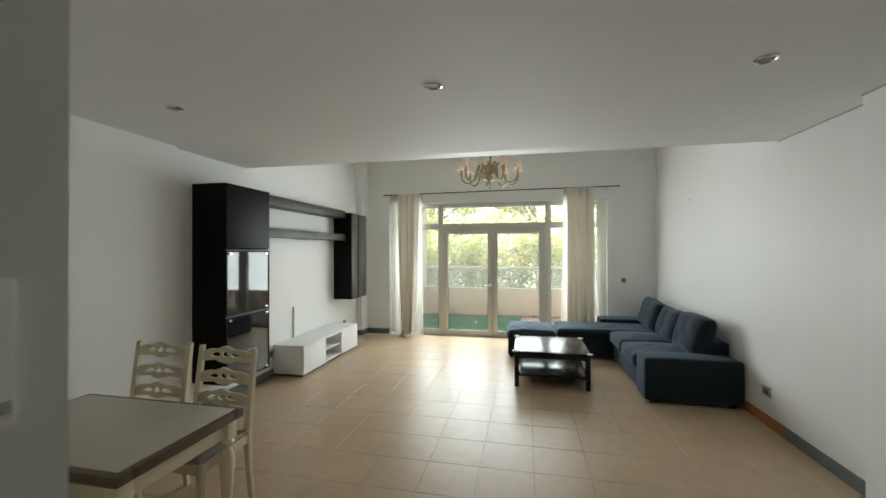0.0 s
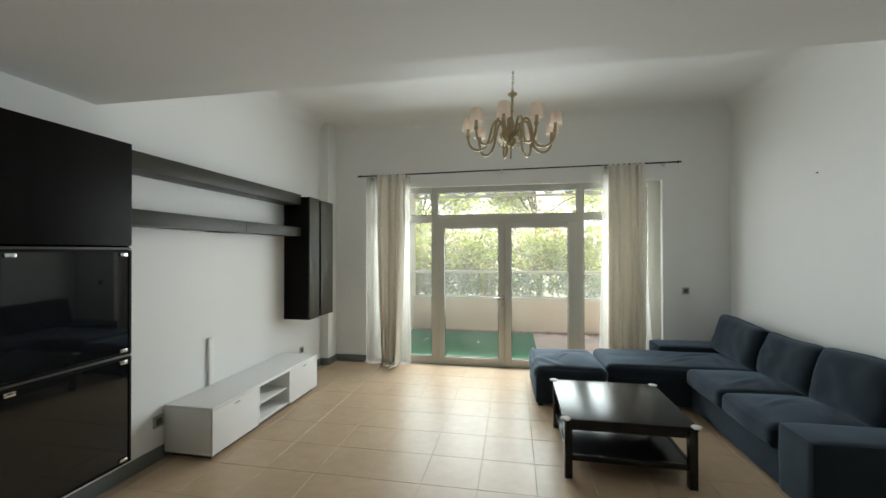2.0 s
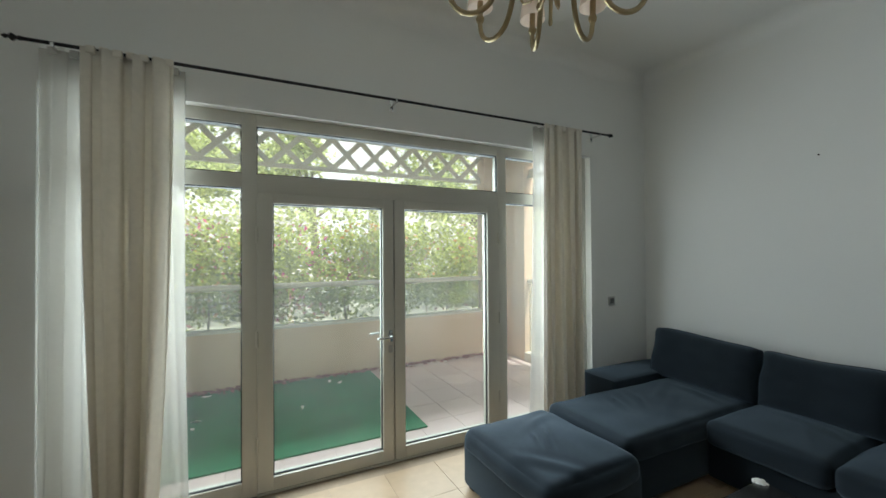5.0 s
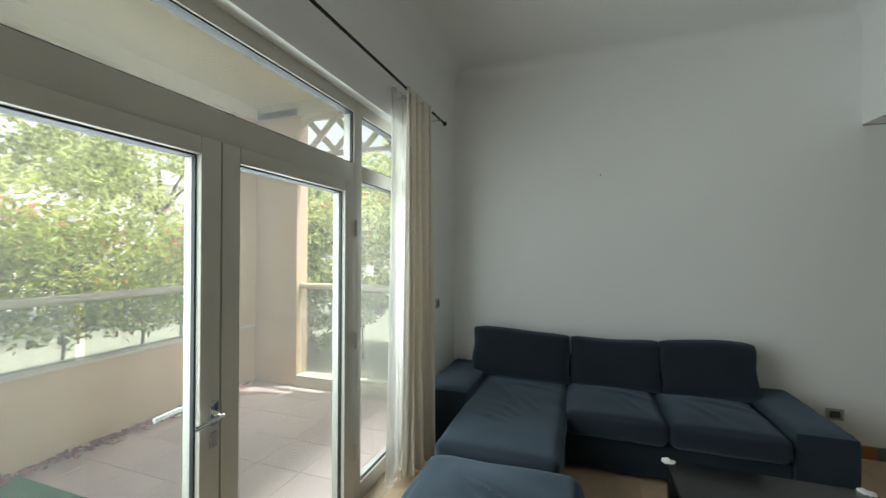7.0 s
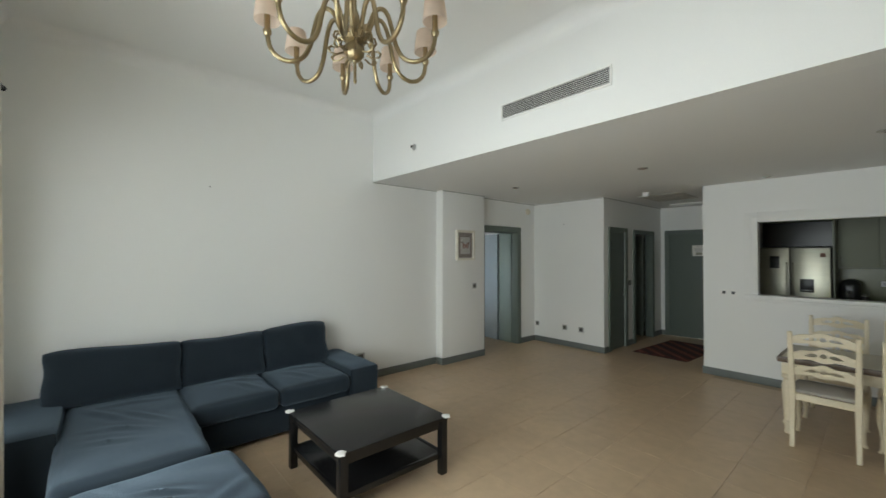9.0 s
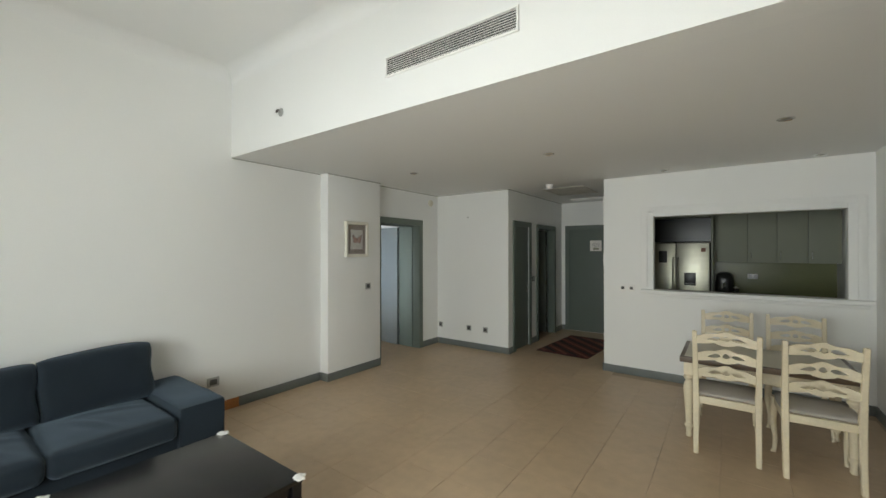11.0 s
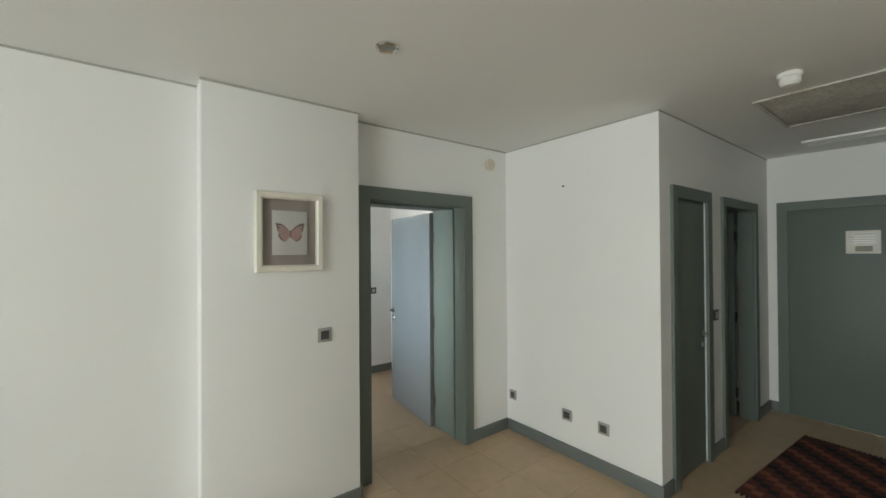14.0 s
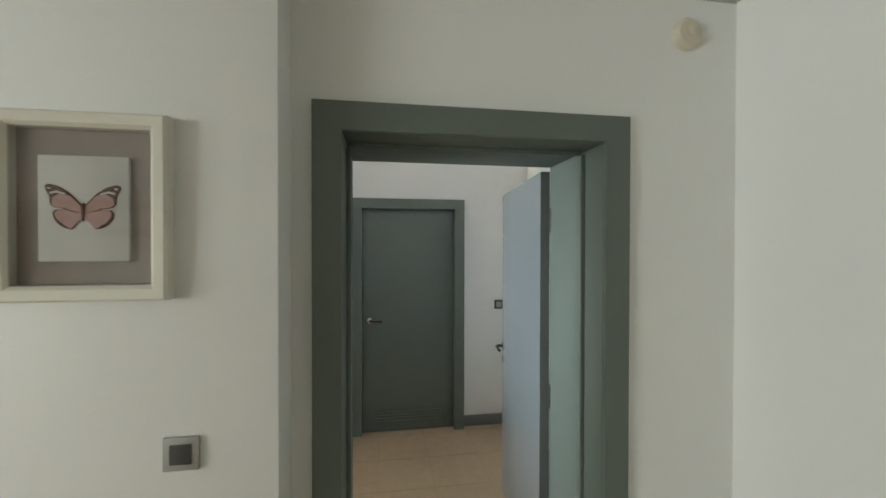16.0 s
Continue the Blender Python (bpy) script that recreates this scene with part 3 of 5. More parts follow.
# ---- grey doors ----


def casing(ax, at, side, a0, a1, z1, width=0.09, depth=0.022):
    """Door casing on a wall: ax the wall's normal axis, at its plane, side the way it faces."""
    d0, d1 = (at, at + side * depth)
    bm = bmesh.new()
    for w0, w1, e in ((0.0, width, d1),):
        ring = ((a0 - w1, -0.002), (a0 - w1, z1 + w1), (a1 + w1, z1 + w1), (a1 + w1, -0.002), (a1 + w0, -0.002), (a1 + w0, z1 + w0), (a0 - w0, z1 + w0), (a0 - w0, -0.002))
        loops = [[bm.verts.new((c, p, q) if ax == "x" else (p, c, q)) for p, q in ring] for c in (d0, e)]
        bm.faces.new(loops[0])
        bm.faces.new(loops[1][::-1])
        for k in range(8):
            bm.faces.new((loops[0][k], loops[0][(k + 1) % 8], loops[1][(k + 1) % 8], loops[1][k]))
    return bm


def lever(parent, m, lock=True, metal=CHROME):
    """A lever handle with rose; local x out of the leaf, y along it."""
    bm = tube([m @ Vector(p) for p in ((0, 0, 0), (0.045, 0, 0), (0.052, 0.008, 0), (0.052, 0.11, -0.003))], 0.009, 10)
    hd = part("lever_handle", bm, metal, parent, "slim metal lever handle")
    part("rose", lathe(((0.026, 0), (0.026, 0.008), (0.02, 0.012)), (0, 0, 0), 18, tilt=m @ Matrix.Rotation(radians(90), 4, "Y")), CHROME, hd)
    if lock:
        part("keyhole_rose", lathe(((0.022, 0), (0.022, 0.007), (0.018, 0.01)), (0, 0, 0), 18, tilt=m @ Matrix.Translation((0, 0, -0.09)) @ Matrix.Rotation(radians(90), 4, "Y")), CHROME, hd)


bd = thing("door_3", 0, 0, 0, 0, "grey painted bedroom door standing wide open", "door", "", "structure")
part("casing", casing("x", 2.22, -1, 1.61, 2.51, 2.065), GREY, bd)
part("lining", boxes((2.215, 2.66, 1.58, 1.612, 0, 2.065), (2.215, 2.66, 2.508, 2.54, 0, 2.065), (2.215, 2.66, 1.58, 2.54, 2.063, 2.098), bevel=0.003), GREY, bd)
part("door_stop", boxes((2.34, 2.36, 1.612, 1.628, 0, 2.05), (2.34, 2.36, 2.492, 2.508, 0, 2.05), (2.34, 2.36, 1.628, 2.492, 2.047, 2.063), bevel=0.003), GREY, bd)
leaf_m = pose(2.664, 1.657, 0, 0, 0, -6.5)
leaf = part("door_leaf", boxes((0, 0.9, -0.045, 0, 0.006, 2.045), bevel=0.004), LEAFLIT, bd, "smooth grey door leaf")
leaf.matrix_basis = leaf_m
lever(leaf, pose(0.84, 0.0, 1.02, 0, 0, 90), True, HINGE)
for hz in (0.25, 1.0, 1.82):
    part("hinge", lathe(((0.009, -0.055), (0.009, 0.055)), (-0.006, -0.052, hz), 10), HINGE, leaf, "dark bronze hinge")

fd = thing("door_4", 0, 0, 0, 0, "grey painted inner bedroom door, closed, with louvre", "door", "", "structure")
part("casing", casing("x", 4.55, -1, 1.72, 2.56, 2.03, 0.09, 0.075), GREY, fd)
fl = part("door_leaf", boxes((4.53, 4.555, 1.72, 2.56, 0.006, 2.03), bevel=0.003), GREY, fd)
for k in range(4):
    part("louvre", boxes((4.518, 4.534, 1.83, 2.45, 0.09 + 0.028 * k, 0.102 + 0.028 * k), bevel=0.003), GREY, fl)
lever(fl, pose(4.53, 2.49, 1.02, 0, 0, 180), False, HINGE)

c1 = thing("door_5", 0, 0, 0, 0, "grey painted corridor door, closed", "door", "", "structure")
part("casing", casing("x", 0.82, -1, 0.29, 0.83, 2.045, 0.085), GREY, c1)
cl = part("door_leaf", boxes((0.835, 0.875, 0.272, 0.848, 0.006, 2.058), bevel=0.003), GREY, c1)
lever(cl, pose(0.835, 0.34, 1.02, 0, 0, 180) @ Matrix.Diagonal((1, -1, 1, 1)))

c2 = thing("door_6", 0, 0, 0, 0, "grey painted corridor door standing open to a dark room", "door", "", "structure")
part("casing", casing("x", 0.82, -1, -0.92, -0.12, 2.045, 0.075), GREY, c2)
part("lining", boxes((0.825, 0.95, -0.94, -0.92, 0, 2.045), (0.825, 0.95, -0.12, -0.10, 0, 2.045), (0.825, 0.95, -0.94, -0.10, 2.045, 2.06)), GREY, c2)
l2 = part("door_leaf", boxes((0.97, 1.74, -0.925, -0.885, 0.006, 2.04), bevel=0.003), GREY, c2)
for hz in (0.25, 1.0, 1.8):
    part("hinge", lathe(((0.009, -0.05), (0.009, 0.05)), (0.96, -0.89, hz), 10), HINGE, l2)

ed = thing("door_7", 0, 0, 0, 0, "wide grey painted entrance door, closed", "door", "", "structure")
part("casing", casing("y", -1.4, 1, -0.355, 0.655, 2.065, 0.085), GREY, ed)
el = part("door_leaf", boxes((-0.38, 0.685, -1.44, -1.392, 0.006, 2.085), bevel=0.003), GREY, ed)
lever(el, pose(-0.29, -1.392, 1.02, 0, 0, 90) @ Matrix.Diagonal((1, -1, 1, 1)), True, HINGE)
tagged(part("notice_sheet", boxes((0.02, 0.24, -1.392, -1.388, 1.63, 1.84)), PAPER), "white printed notice taped on the entrance door", "sign")
ns = bpy.data.objects["notice_sheet"]
for k, (w, zz) in enumerate(((0.13, 1.805), (0.16, 1.775), (0.15, 1.755), (0.16, 1.735), (0.12, 1.715))):
    part("text_bar", boxes((0.05, 0.05 + w, -1.388, -1.3865, zz, zz + 0.008)), GREYPLASTIC, ns)
part("photo_block", boxes((0.07, 0.18, -1.388, -1.3865, 1.65, 1.70)), KITGREY, ns)

# ---- kitchen hatch trim ----
ht = thing("hatch_trim", 0, 0, 0, 0, "white painted moulding and ledge round the kitchen hatch", "trim", "", "structure")
for row in ((-3.13, -2.99, 1.05, 1.067, 1.14, 2.20), (-1.227, -1.09, 1.05, 1.067, 1.14, 2.20), (-2.99, -1.227, 1.05, 1.067, 2.074, 2.20)):
    part("moulding", boxes(row, bevel=0.006), WALL, ht)
for row in ((-3.10, -3.06, 1.067, 1.075, 1.14, 2.17), (-1.16, -1.12, 1.067, 1.075, 1.14, 2.17), (-3.06, -1.16, 1.067, 1.075, 2.13, 2.17)):
    part("bead", boxes(row, bevel=0.003), WALL, ht)
part("ledge", boxes((-3.17, -1.08, 0.90, 1.135, 1.095, 1.14), bevel=0.012), WALL, ht, "white rounded ledge")
part("ledge_moulding", boxes((-3.14, -1.11, 1.05, 1.095, 1.055, 1.093), bevel=0.012), WALL, ht)


# ---- terrace and garden ----
structure("ground", boxes((-90, 90, 8.32, 170, -0.5, -0.28)), SAND, "pale sandy garden ground in the sun", "ground")
structure("terrace_floor", boxes((-2.75, 2.3, 8.32, 10.7, -0.45, -0.026)), STUCCOLIGHT, "grout bed under pinkish terrace tiles", "pavement")
structure("terrace_parapet", boxes((-2.75, 2.3, 10.68, 10.86, -0.45, 0.66), bevel=0.008), STUCCO, "beige rendered terrace parapet wall", "wall")
structure("parapet_coping", boxes((-2.75, 2.31, 10.665, 10.875, 0.66, 0.69), bevel=0.008), STUCCOLIGHT, "pale coping on the parapet", "trim")
structure("terrace_column", boxes((1.80, 2.12, 10.66, 10.88, 0.69, 3.35), (2.12, 2.32, 10.04, 10.88, -0.3, 3.35), bevel=0.006), STUCCO, "beige rendered corner column of the terrace", "column")
structure("terrace_curb", boxes((2.10, 2.30, 8.32, 10.04, -0.45, 0.11), bevel=0.01), STUCCOLIGHT, "low pale terrace curb", "kerb")
structure("terrace_wall", boxes((-2.90, -2.62, 8.32, 10.88, -0.45, 3.45)), STUCCOLIGHT, "pale rendered side wall of the terrace", "wall")
structure("terrace_ceiling", boxes((-2.90, 2.40, 8.32, 11.0, 3.42, 3.72)), STUCCOLIGHT, "pale rendered terrace ceiling", "ceiling")
structure("terrace_beam", boxes((-2.62, 2.32, 10.66, 10.90, 3.26, 3.42), (2.12, 2.32, 8.32, 10.66, 3.26, 3.42)), STUCCOLIGHT, "pale rendered edge beam above the lattice", "beam")
# Added out of view, kept low and short so sun reaches the hedges.
structure("facade_unseen", boxes((-6.0, 2.6, 8.33, 8.6, 3.73, 5.0)), STUCCO, "unseen beige facade above the terrace, sized for its shadow", "wall")


def balustrade(name, x0, y0, x1, y1, z_rail, z0, posts, label):
    ob = thing(name, 0, 0, 0, 0, label, "railing")
    part("handrail", tube([(x0, y0, z_rail), ((x0 + x1) / 2, (y0 + y1) / 2, z_rail), (x1, y1, z_rail)], 0.036, 14), RAIL, ob, "round cream handrail")
    dx, dy = (x1 - x0), (y1 - y0)
    ln = math.hypot(dx, dy)
    for k in range(posts):
        a, b = k / posts + 0.008, (k + 1) / posts - 0.008
        p = [Vector((x0 + dx * s, y0 + dy * s, 0)) for s in (a, b)]
        off = Vector((-dy / ln, dx / ln, 0)) * 0.005
        bm = bmesh.new()
        lo = [bm.verts.new(q + s * off + Vector((0, 0, zz))) for zz in (z0, z_rail - 0.03) for q in p for s in (-1, 1)]
        bmesh.ops.convex_hull(bm, input=lo)
        g = part("glass_panel", bm, PANEL_GLASS, ob, "clear glass panel", 0)
        g.visible_shadow = False
    return ob


balustrade("glass_balustrade", -2.62, 10.77, 1.80, 10.77, 1.205, 0.69, 3, "glass balustrade with round cream handrail on the parapet")
balustrade("glass_balustrade", 2.20, 8.33, 2.20, 10.04, 1.185, 0.11, 2, "glass balustrade with cream handrail above the low curb")


def lattice(name, x0, y0, x1, y1, z0, z1, pitch=0.40):
    """Crossed diagonal slats between a top and a bottom rail."""
    ob = thing(name, x0, y0, 0, math.degrees(math.atan2(y1 - y0, x1 - x0)), "pale wooden diamond lattice under the terrace beam", "lattice")
    ln, hgt, w = math.hypot(x1 - x0, y1 - y0), z1 - z0, 0.036
    for z in (z0, z1 - 0.05):
        part("rail", boxes((0, ln, -0.03, 0.03, z, z + 0.05), bevel=0.004), STUCCOLIGHT, ob)
    run = hgt * 0.9
    n = int(ln / (pitch / 1.0)) + 3
    for s, yy in ((1, -0.012), (-1, 0.012)):
        for k in range(-2, n):
            a, b = Vector((k * pitch, yy, z0 + 0.02)), Vector((k * pitch + run, yy, z1 - 0.02))
            if s < 0:
                a.x, b.x = b.x, a.x
            for p, q in ((a, b), (b, a)):
                if p.x < 0 or p.x > ln:
                    lim = max(0.0, min(ln, p.x))
                    if (q.x - p.x) * (lim - p.x) <= 0 or abs(lim - p.x) >= abs(q.x - p.x) - 0.04:
                        a = None
                        break
                    p.z += (q.z - p.z) * (lim - p.x) / (q.x - p.x)
                    p.x = lim
            if a is None:
                continue
            d = (b - a).normalized()
            nrm = Vector((-d.z, 0, d.x)) * w
            bm = bmesh.new()
            vs = [bm.verts.new(c + e * nrm + Vector((0, f * 0.011, 0))) for c in (a, b) for e in (-1, 1) for f in (-1, 1)]
            bmesh.ops.convex_hull(bm, input=vs)
            part("slat", bm, STUCCOLIGHT, ob, "", 0)
    return ob


lattice("lattice_screen", -2.62, 10.78, 1.80, 10.78, 2.76, 3.26)
lattice("lattice_screen", 2.22, 8.34, 2.22, 10.04, 2.76, 3.26)

turf = structure("turf_mat", boxes((-2.60, -0.13, 8.62, 10.62, -0.022, -0.006), bevel=0.003), TURF, "green artificial turf mat on the terrace", "carpet")


def scatter(name, n, place, size, mat, parent=None, flat=0.3, seed=1, fold=0.25, label=""):
    """n small folded leaves, each its own island, at places drawn by place(rng)."""
    rng = np.random.default_rng(seed)
    c = place(rng, n)
    d = rng.normal(size=(n, 3))
    d[:, 2] *= flat
    d /= np.linalg.norm(d, axis=1)[:, None]
    e = rng.normal(size=(n, 3))
    e[:, 2] *= flat
    nn = np.cross(d, e)
    nn /= np.linalg.norm(nn, axis=1)[:, None] + 1e-9
    e = np.cross(nn, d)
    s = size * rng.uniform(0.6, 1.3, (n, 1))
    tip, base = c + d * s, c - d * s
    lft, rgt = c + e * s * 0.5 + nn * s * fold, c - e * s * 0.5 + nn * s * fold
    v = np.stack((base, lft, tip, rgt), 1).reshape(-1, 3)
    i = np.arange(n)[:, None] * 4
    f = np.concatenate((i + (0, 1, 2), i + (0, 2, 3)), 1).reshape(-1, 3)
    me = bpy.data.meshes.new(name)
    me.from_pydata(v.tolist(), [], f.tolist())
    me.materials.append(mat)
    ob = new(name, me)
    ob.parent = parent
    if label:
        ob["label"] = label
    return ob


def litter(rng, n):
    along = rng.uniform(-2.5, 2.0, n)
    near = np.abs(rng.normal(0, 0.07, n))
    return np.stack((along, 10.64 - near, rng.uniform(0.0, 0.015, n)), 1)


tagged(scatter("leaf_litter", 800, litter, 0.030, LEAFLITTER, None, 0.25, 3), "dry reddish leaves swept along the parapet foot", "leaves", "", "stuff")


def strays(rng, n):
    return np.stack((rng.uniform(-2.3, 1.8, n), rng.uniform(8.9, 10.5, n), np.full(n, 0.004)), 1)


tagged(scatter("stray_leaves", 9, strays, 0.045, PAPER, None, 0.1, 5), "pale fallen leaves scattered on the turf and tiles", "leaves", "", "stuff")


def blob_points(rng, n, blobs):
    """Points near the skins of soft clumps, given as (x, y, z, rx, ry, rz)."""
    b = np.array(blobs)
    pick = rng.choice(len(b), n, p=b[:, 3] * b[:, 5] / (b[:, 3] * b[:, 5]).sum())
    d = rng.normal(size=(n, 3))
    d /= np.linalg.norm(d, axis=1)[:, None]
    r = rng.uniform(0.55, 1.0, (n, 1)) ** 0.5 * (1 + 0.18 * rng.normal(size=(n, 1)))
    p = b[pick, :3] + d * r * b[pick, 3:]
    p[:, 2] = np.maximum(p[:, 2], -0.2)
    return p


def hedge(name, x0, x1, y0, y1, top, n, seed, size, label, along="x", bloom=0.06, low=-0.2, leaf=LEAF):
    """A ragged flowering hedge: woody stems, leaf clumps and coloured bracts."""
    rng = np.random.default_rng(seed)
    ob = thing(name, 0, 0, 0, 0, label, "hedge")
    blobs = []
    k = int((x1 - x0 + y1 - y0) * 11)
    for q in range(k):
        zz = low + 0.35 + (top - low - 0.35) * ((q * 0.618) % 1.0) ** 0.8 + rng.uniform(-0.15, 0.2)
        rr = rng.uniform(0.25, 0.5)
        f = (q + rng.uniform(-0.6, 0.6)) / k
        blobs.append((x0 + (x1 - x0) * f if along == "x" else rng.uniform(x0, x1), rng.uniform(y0, y1) if along == "x" else y0 + (y1 - y0) * f, zz, rr * 1.25, rr, rr * 0.85))
    scatter("foliage", n, lambda g, m: blob_points(g, m, blobs), size, leaf, ob, 0.8, seed + 1, label="dense green leaves")
    if bloom:
        scatter("blossom", int(n * bloom), lambda g, m: blob_points(g, m, blobs[::3]), size * 0.9, BLOSSOM, ob, 0.9, seed + 2, label="pink bracts")
        scatter("blossom", int(n * bloom * 0.8), lambda g, m: blob_points(g, m, blobs[1::4]), size * 0.9, BLOSSOMWARM, ob, 0.9, seed + 3, label="orange bracts")
    for j in range(0, k, 13):
        bx_, by_, bz_ = blobs[j][:3]
        base = (bx_ + rng.uniform(-0.2, 0.2), by_ + rng.uniform(-0.1, 0.1), -0.3)
        part("stem", tube([base, ((base[0] + bx_) / 2 + rng.uniform(-0.08, 0.08), (base[1] + by_) / 2, bz_ * 0.5), (bx_, by_, bz_)], [0.025, 0.018, 0.008], 6), BARK, ob)
    return ob


hedge("flowering_hedge", -7.5, 3.4, 12.3, 13.6, 1.85, 34000, 11, 0.052, "sunlit flowering hedge with pink bracts behind the terrace", bloom=0.055, low=0.2)
hedge("side_hedge", 3.9, 5.6, 8.8, 13.2, 2.6, 26000, 21, 0.055, "sunlit green hedge beyond the terrace end", "y", 0.04, leaf=LEAFWASHED)


hedge("tall_shrubs", -11.0, 7.5, 16.2, 17.8, 3.1, 8000, 61, 0.085, "pale sunlit shrubs and low trees behind the hedge", bloom=0.0, low=0.8, leaf=LEAFWASHED)


def tree(x, y, height, crown, n, seed, label):
    rng = np.random.default_rng(seed)
    ob = thing("garden_tree", x, y, -0.28, 0, label, "tree", "garden trees")
    lean = rng.uniform(-0.3, 0.3)
    trunk = [(0, 0, 0), (lean * 0.3, 0.05, height * 0.25), (lean * 0.7, 0, height * 0.45), (lean, 0.1, height * 0.7)]
    part("trunk", tube(trunk, [0.16, 0.12, 0.09, 0.04], 10), BARK, ob, "grey-brown bark")
    blobs = []
    for k in range(9):
        a = rng.uniform(0, 6.28)
        r = crown * rng.uniform(0.25, 0.95)
        z = height * rng.uniform(0.55, 1.0)
        end = (lean + r * math.cos(a), r * math.sin(a), z)
        part("limb", tube([trunk[2], ((trunk[2][0] + end[0]) / 2, end[1] / 2, (trunk[2][2] + z) / 2 + 0.15), end], [0.05, 0.035, 0.012], 6), BARK, ob)
        for _ in range(3):
            rr = crown * rng.uniform(0.2, 0.38)
            blobs.append((end[0] + rng.normal() * 0.35, end[1] + rng.normal() * 0.35, z + rng.normal() * 0.3, rr, rr, rr * 0.7))
    scatter("crown", n, lambda g, m: blob_points(g, m, blobs), 0.10, LEAFWASHED, ob, 0.8, seed + 1, label="loose green crown with gaps")
    return ob


for x, y, hgt, cr, n, sd in ((-4.6, 18.5, 6.4, 2.5, 6500, 31), (0.6, 20.0, 7.0, 2.6, 6500, 32), (8.8, 12.5, 4.9, 2.0, 6000, 34), (6.5, 18.5, 6.4, 2.6, 6500, 35), (-10.5, 18.0, 5.6, 2.4, 7000, 36)):
    tree(x, y, hgt, cr, n, sd, "sunlit garden tree with a loose green crown")


def house(x, y, w, d, storeys, label):
    ob = thing("far_house", x, y, -0.28, 0, label, "house")
    hh = storeys * 3.2
    part("wall", boxes((-w / 2, w / 2, 0, d, 0, hh)), FARWALL, ob)
    part("roof", boxes((-w / 2 - 0.3, w / 2 + 0.3, -0.3, d + 0.3, hh, hh + 0.35), bevel=0.03), FARWALL, ob)
    for s in range(storeys):
        for k in range(int(w / 3)):
            wx = -w / 2 + 1.5 + 3 * k
            p = part("window", boxes((wx - 0.6, wx + 0.6, -0.03, 0.02, s * 3.2 + 1.0, s * 3.2 + 2.4)), GREYPLASTIC, ob)
            part("sill", boxes((wx - 0.7, wx + 0.7, -0.1, 0.0, s * 3.2 + 0.93, s * 3.2 + 1.0)), FARWALL, p)


house(-6, 58, 24, 10, 2, "pale rendered house far behind the trees")
house(24, 52, 20, 10, 3, "pale rendered house far behind the trees")


def backdrop():
    """A wide bowed screen that glows as bright haze, far beyond the houses."""
    bm = bmesh.new()
    cols = [[bm.verts.new((150 * math.sin(a), 150 * math.cos(a), z)) for z in (-1, 25, 60, 110)] for a in np.linspace(-1.2, 1.45, 20)]
    for a, b in zip(cols, cols[1:]):
        for k in range(3):
            bm.faces.new((a[k], b[k], b[k + 1], a[k + 1]))
    return bm


structure("backdrop", backdrop(), SKYGLOW, "glowing screen added in place of hazy distance and white sky", "backdrop", 0)


# ---- sofa ----
def piping(pts):
    return tube(pts, 0.006, 6)


sf = thing("corner_sofa", 0, 0, 0, 0, "dark navy cloth corner sofa with chaise, loose back cushions", "sofa")
part("arm", cushion(1.24, 2.19, 5.20, 5.53, 0.03, 0.49, 0.008, 12, 0.03, 1), SOFA, sf, "broad low navy arm")
part("arm", cushion(1.22, 2.19, 7.64, 8.03, 0.03, 0.49, 0.008, 12, 0.03, 2), SOFA, sf, "broad low navy arm")
part("base", boxes((1.27, 2.19, 5.53, 6.90, 0.035, 0.30), (0.468, 2.19, 6.90, 7.64, 0.035, 0.33), bevel=0.02), SOFA, sf)
part("backrest", cushion(1.98, 2.195, 5.50, 7.70, 0.2, 0.63, 0.01, 10, 0.05, 3), SOFA, sf)
for k, (y0, y1) in enumerate(((5.54, 6.215), (6.225, 6.89))):
    part("seat_cushion", cushion(1.215, 1.99, y0, y1, 0.275, 0.445, 0.034, 26, 0.05, 5 + k, folds=((-0.1, 0.08 - 0.2 * k, 0.5, 0.16, 0.04, 0.008), (0.08, -0.1, 1.3, 0.2, 0.05, 0.007))), SOFA, sf, "plump navy seat cushion")
part("chaise_cushion", cushion(0.46, 1.99, 6.90, 7.645, 0.265, 0.44, 0.03, 44, 0.06, 9, 0.008, folds=((-0.1, 0.05, 0.9, 0.16, 0.03, 0.012), (0.05, -0.1, 0.6, 0.2, 0.035, 0.010), (-0.3, 0.1, 1.2, 0.14, 0.03, 0.010), (0.25, 0.12, 0.5, 0.22, 0.04, 0.012), (-0.05, 0.18, 1.0, 0.12, 0.025, 0.010), (0.45, -0.05, 1.4, 0.2, 0.05, 0.010))), SOFA, sf, "long creased navy chaise cushion")
for k, (y0, y1, zt, lean) in enumerate(((5.485, 6.155, 0.895, 13), (6.165, 6.87, 0.865, 15), (6.885, 7.775, 0.885, 12))):
    wd, hg = y1 - y0 + 0.012, zt - 0.445
    ob = part("back_cushion", pillow(wd, hg, 0.125, 20 + k), SOFA, sf, "soft plump navy back cushion", 80)
    ob.matrix_basis = pose(1.895, (y0 + y1) / 2, 0.432, 0, lean, (1.5, -1, -3)[k])
    seam = [(-0.03, u * wd / 2 * 0.95, hg + 0.012 * math.sin(2.2 * u + (20 + k) * 2) - 0.012 * u ** 8) for u in np.linspace(-1, 1, 18)]
    part("piping", piping(seam), PIPING, ob)
for x, y in ((1.33, 5.27), (2.1, 5.27), (0.58, 6.98), (0.58, 7.56), (2.1, 7.95)):
    part("foot", boxes((x - 0.03, x + 0.03, y - 0.03, y + 0.03, 0, 0.045)), TABLEBLACK, sf)

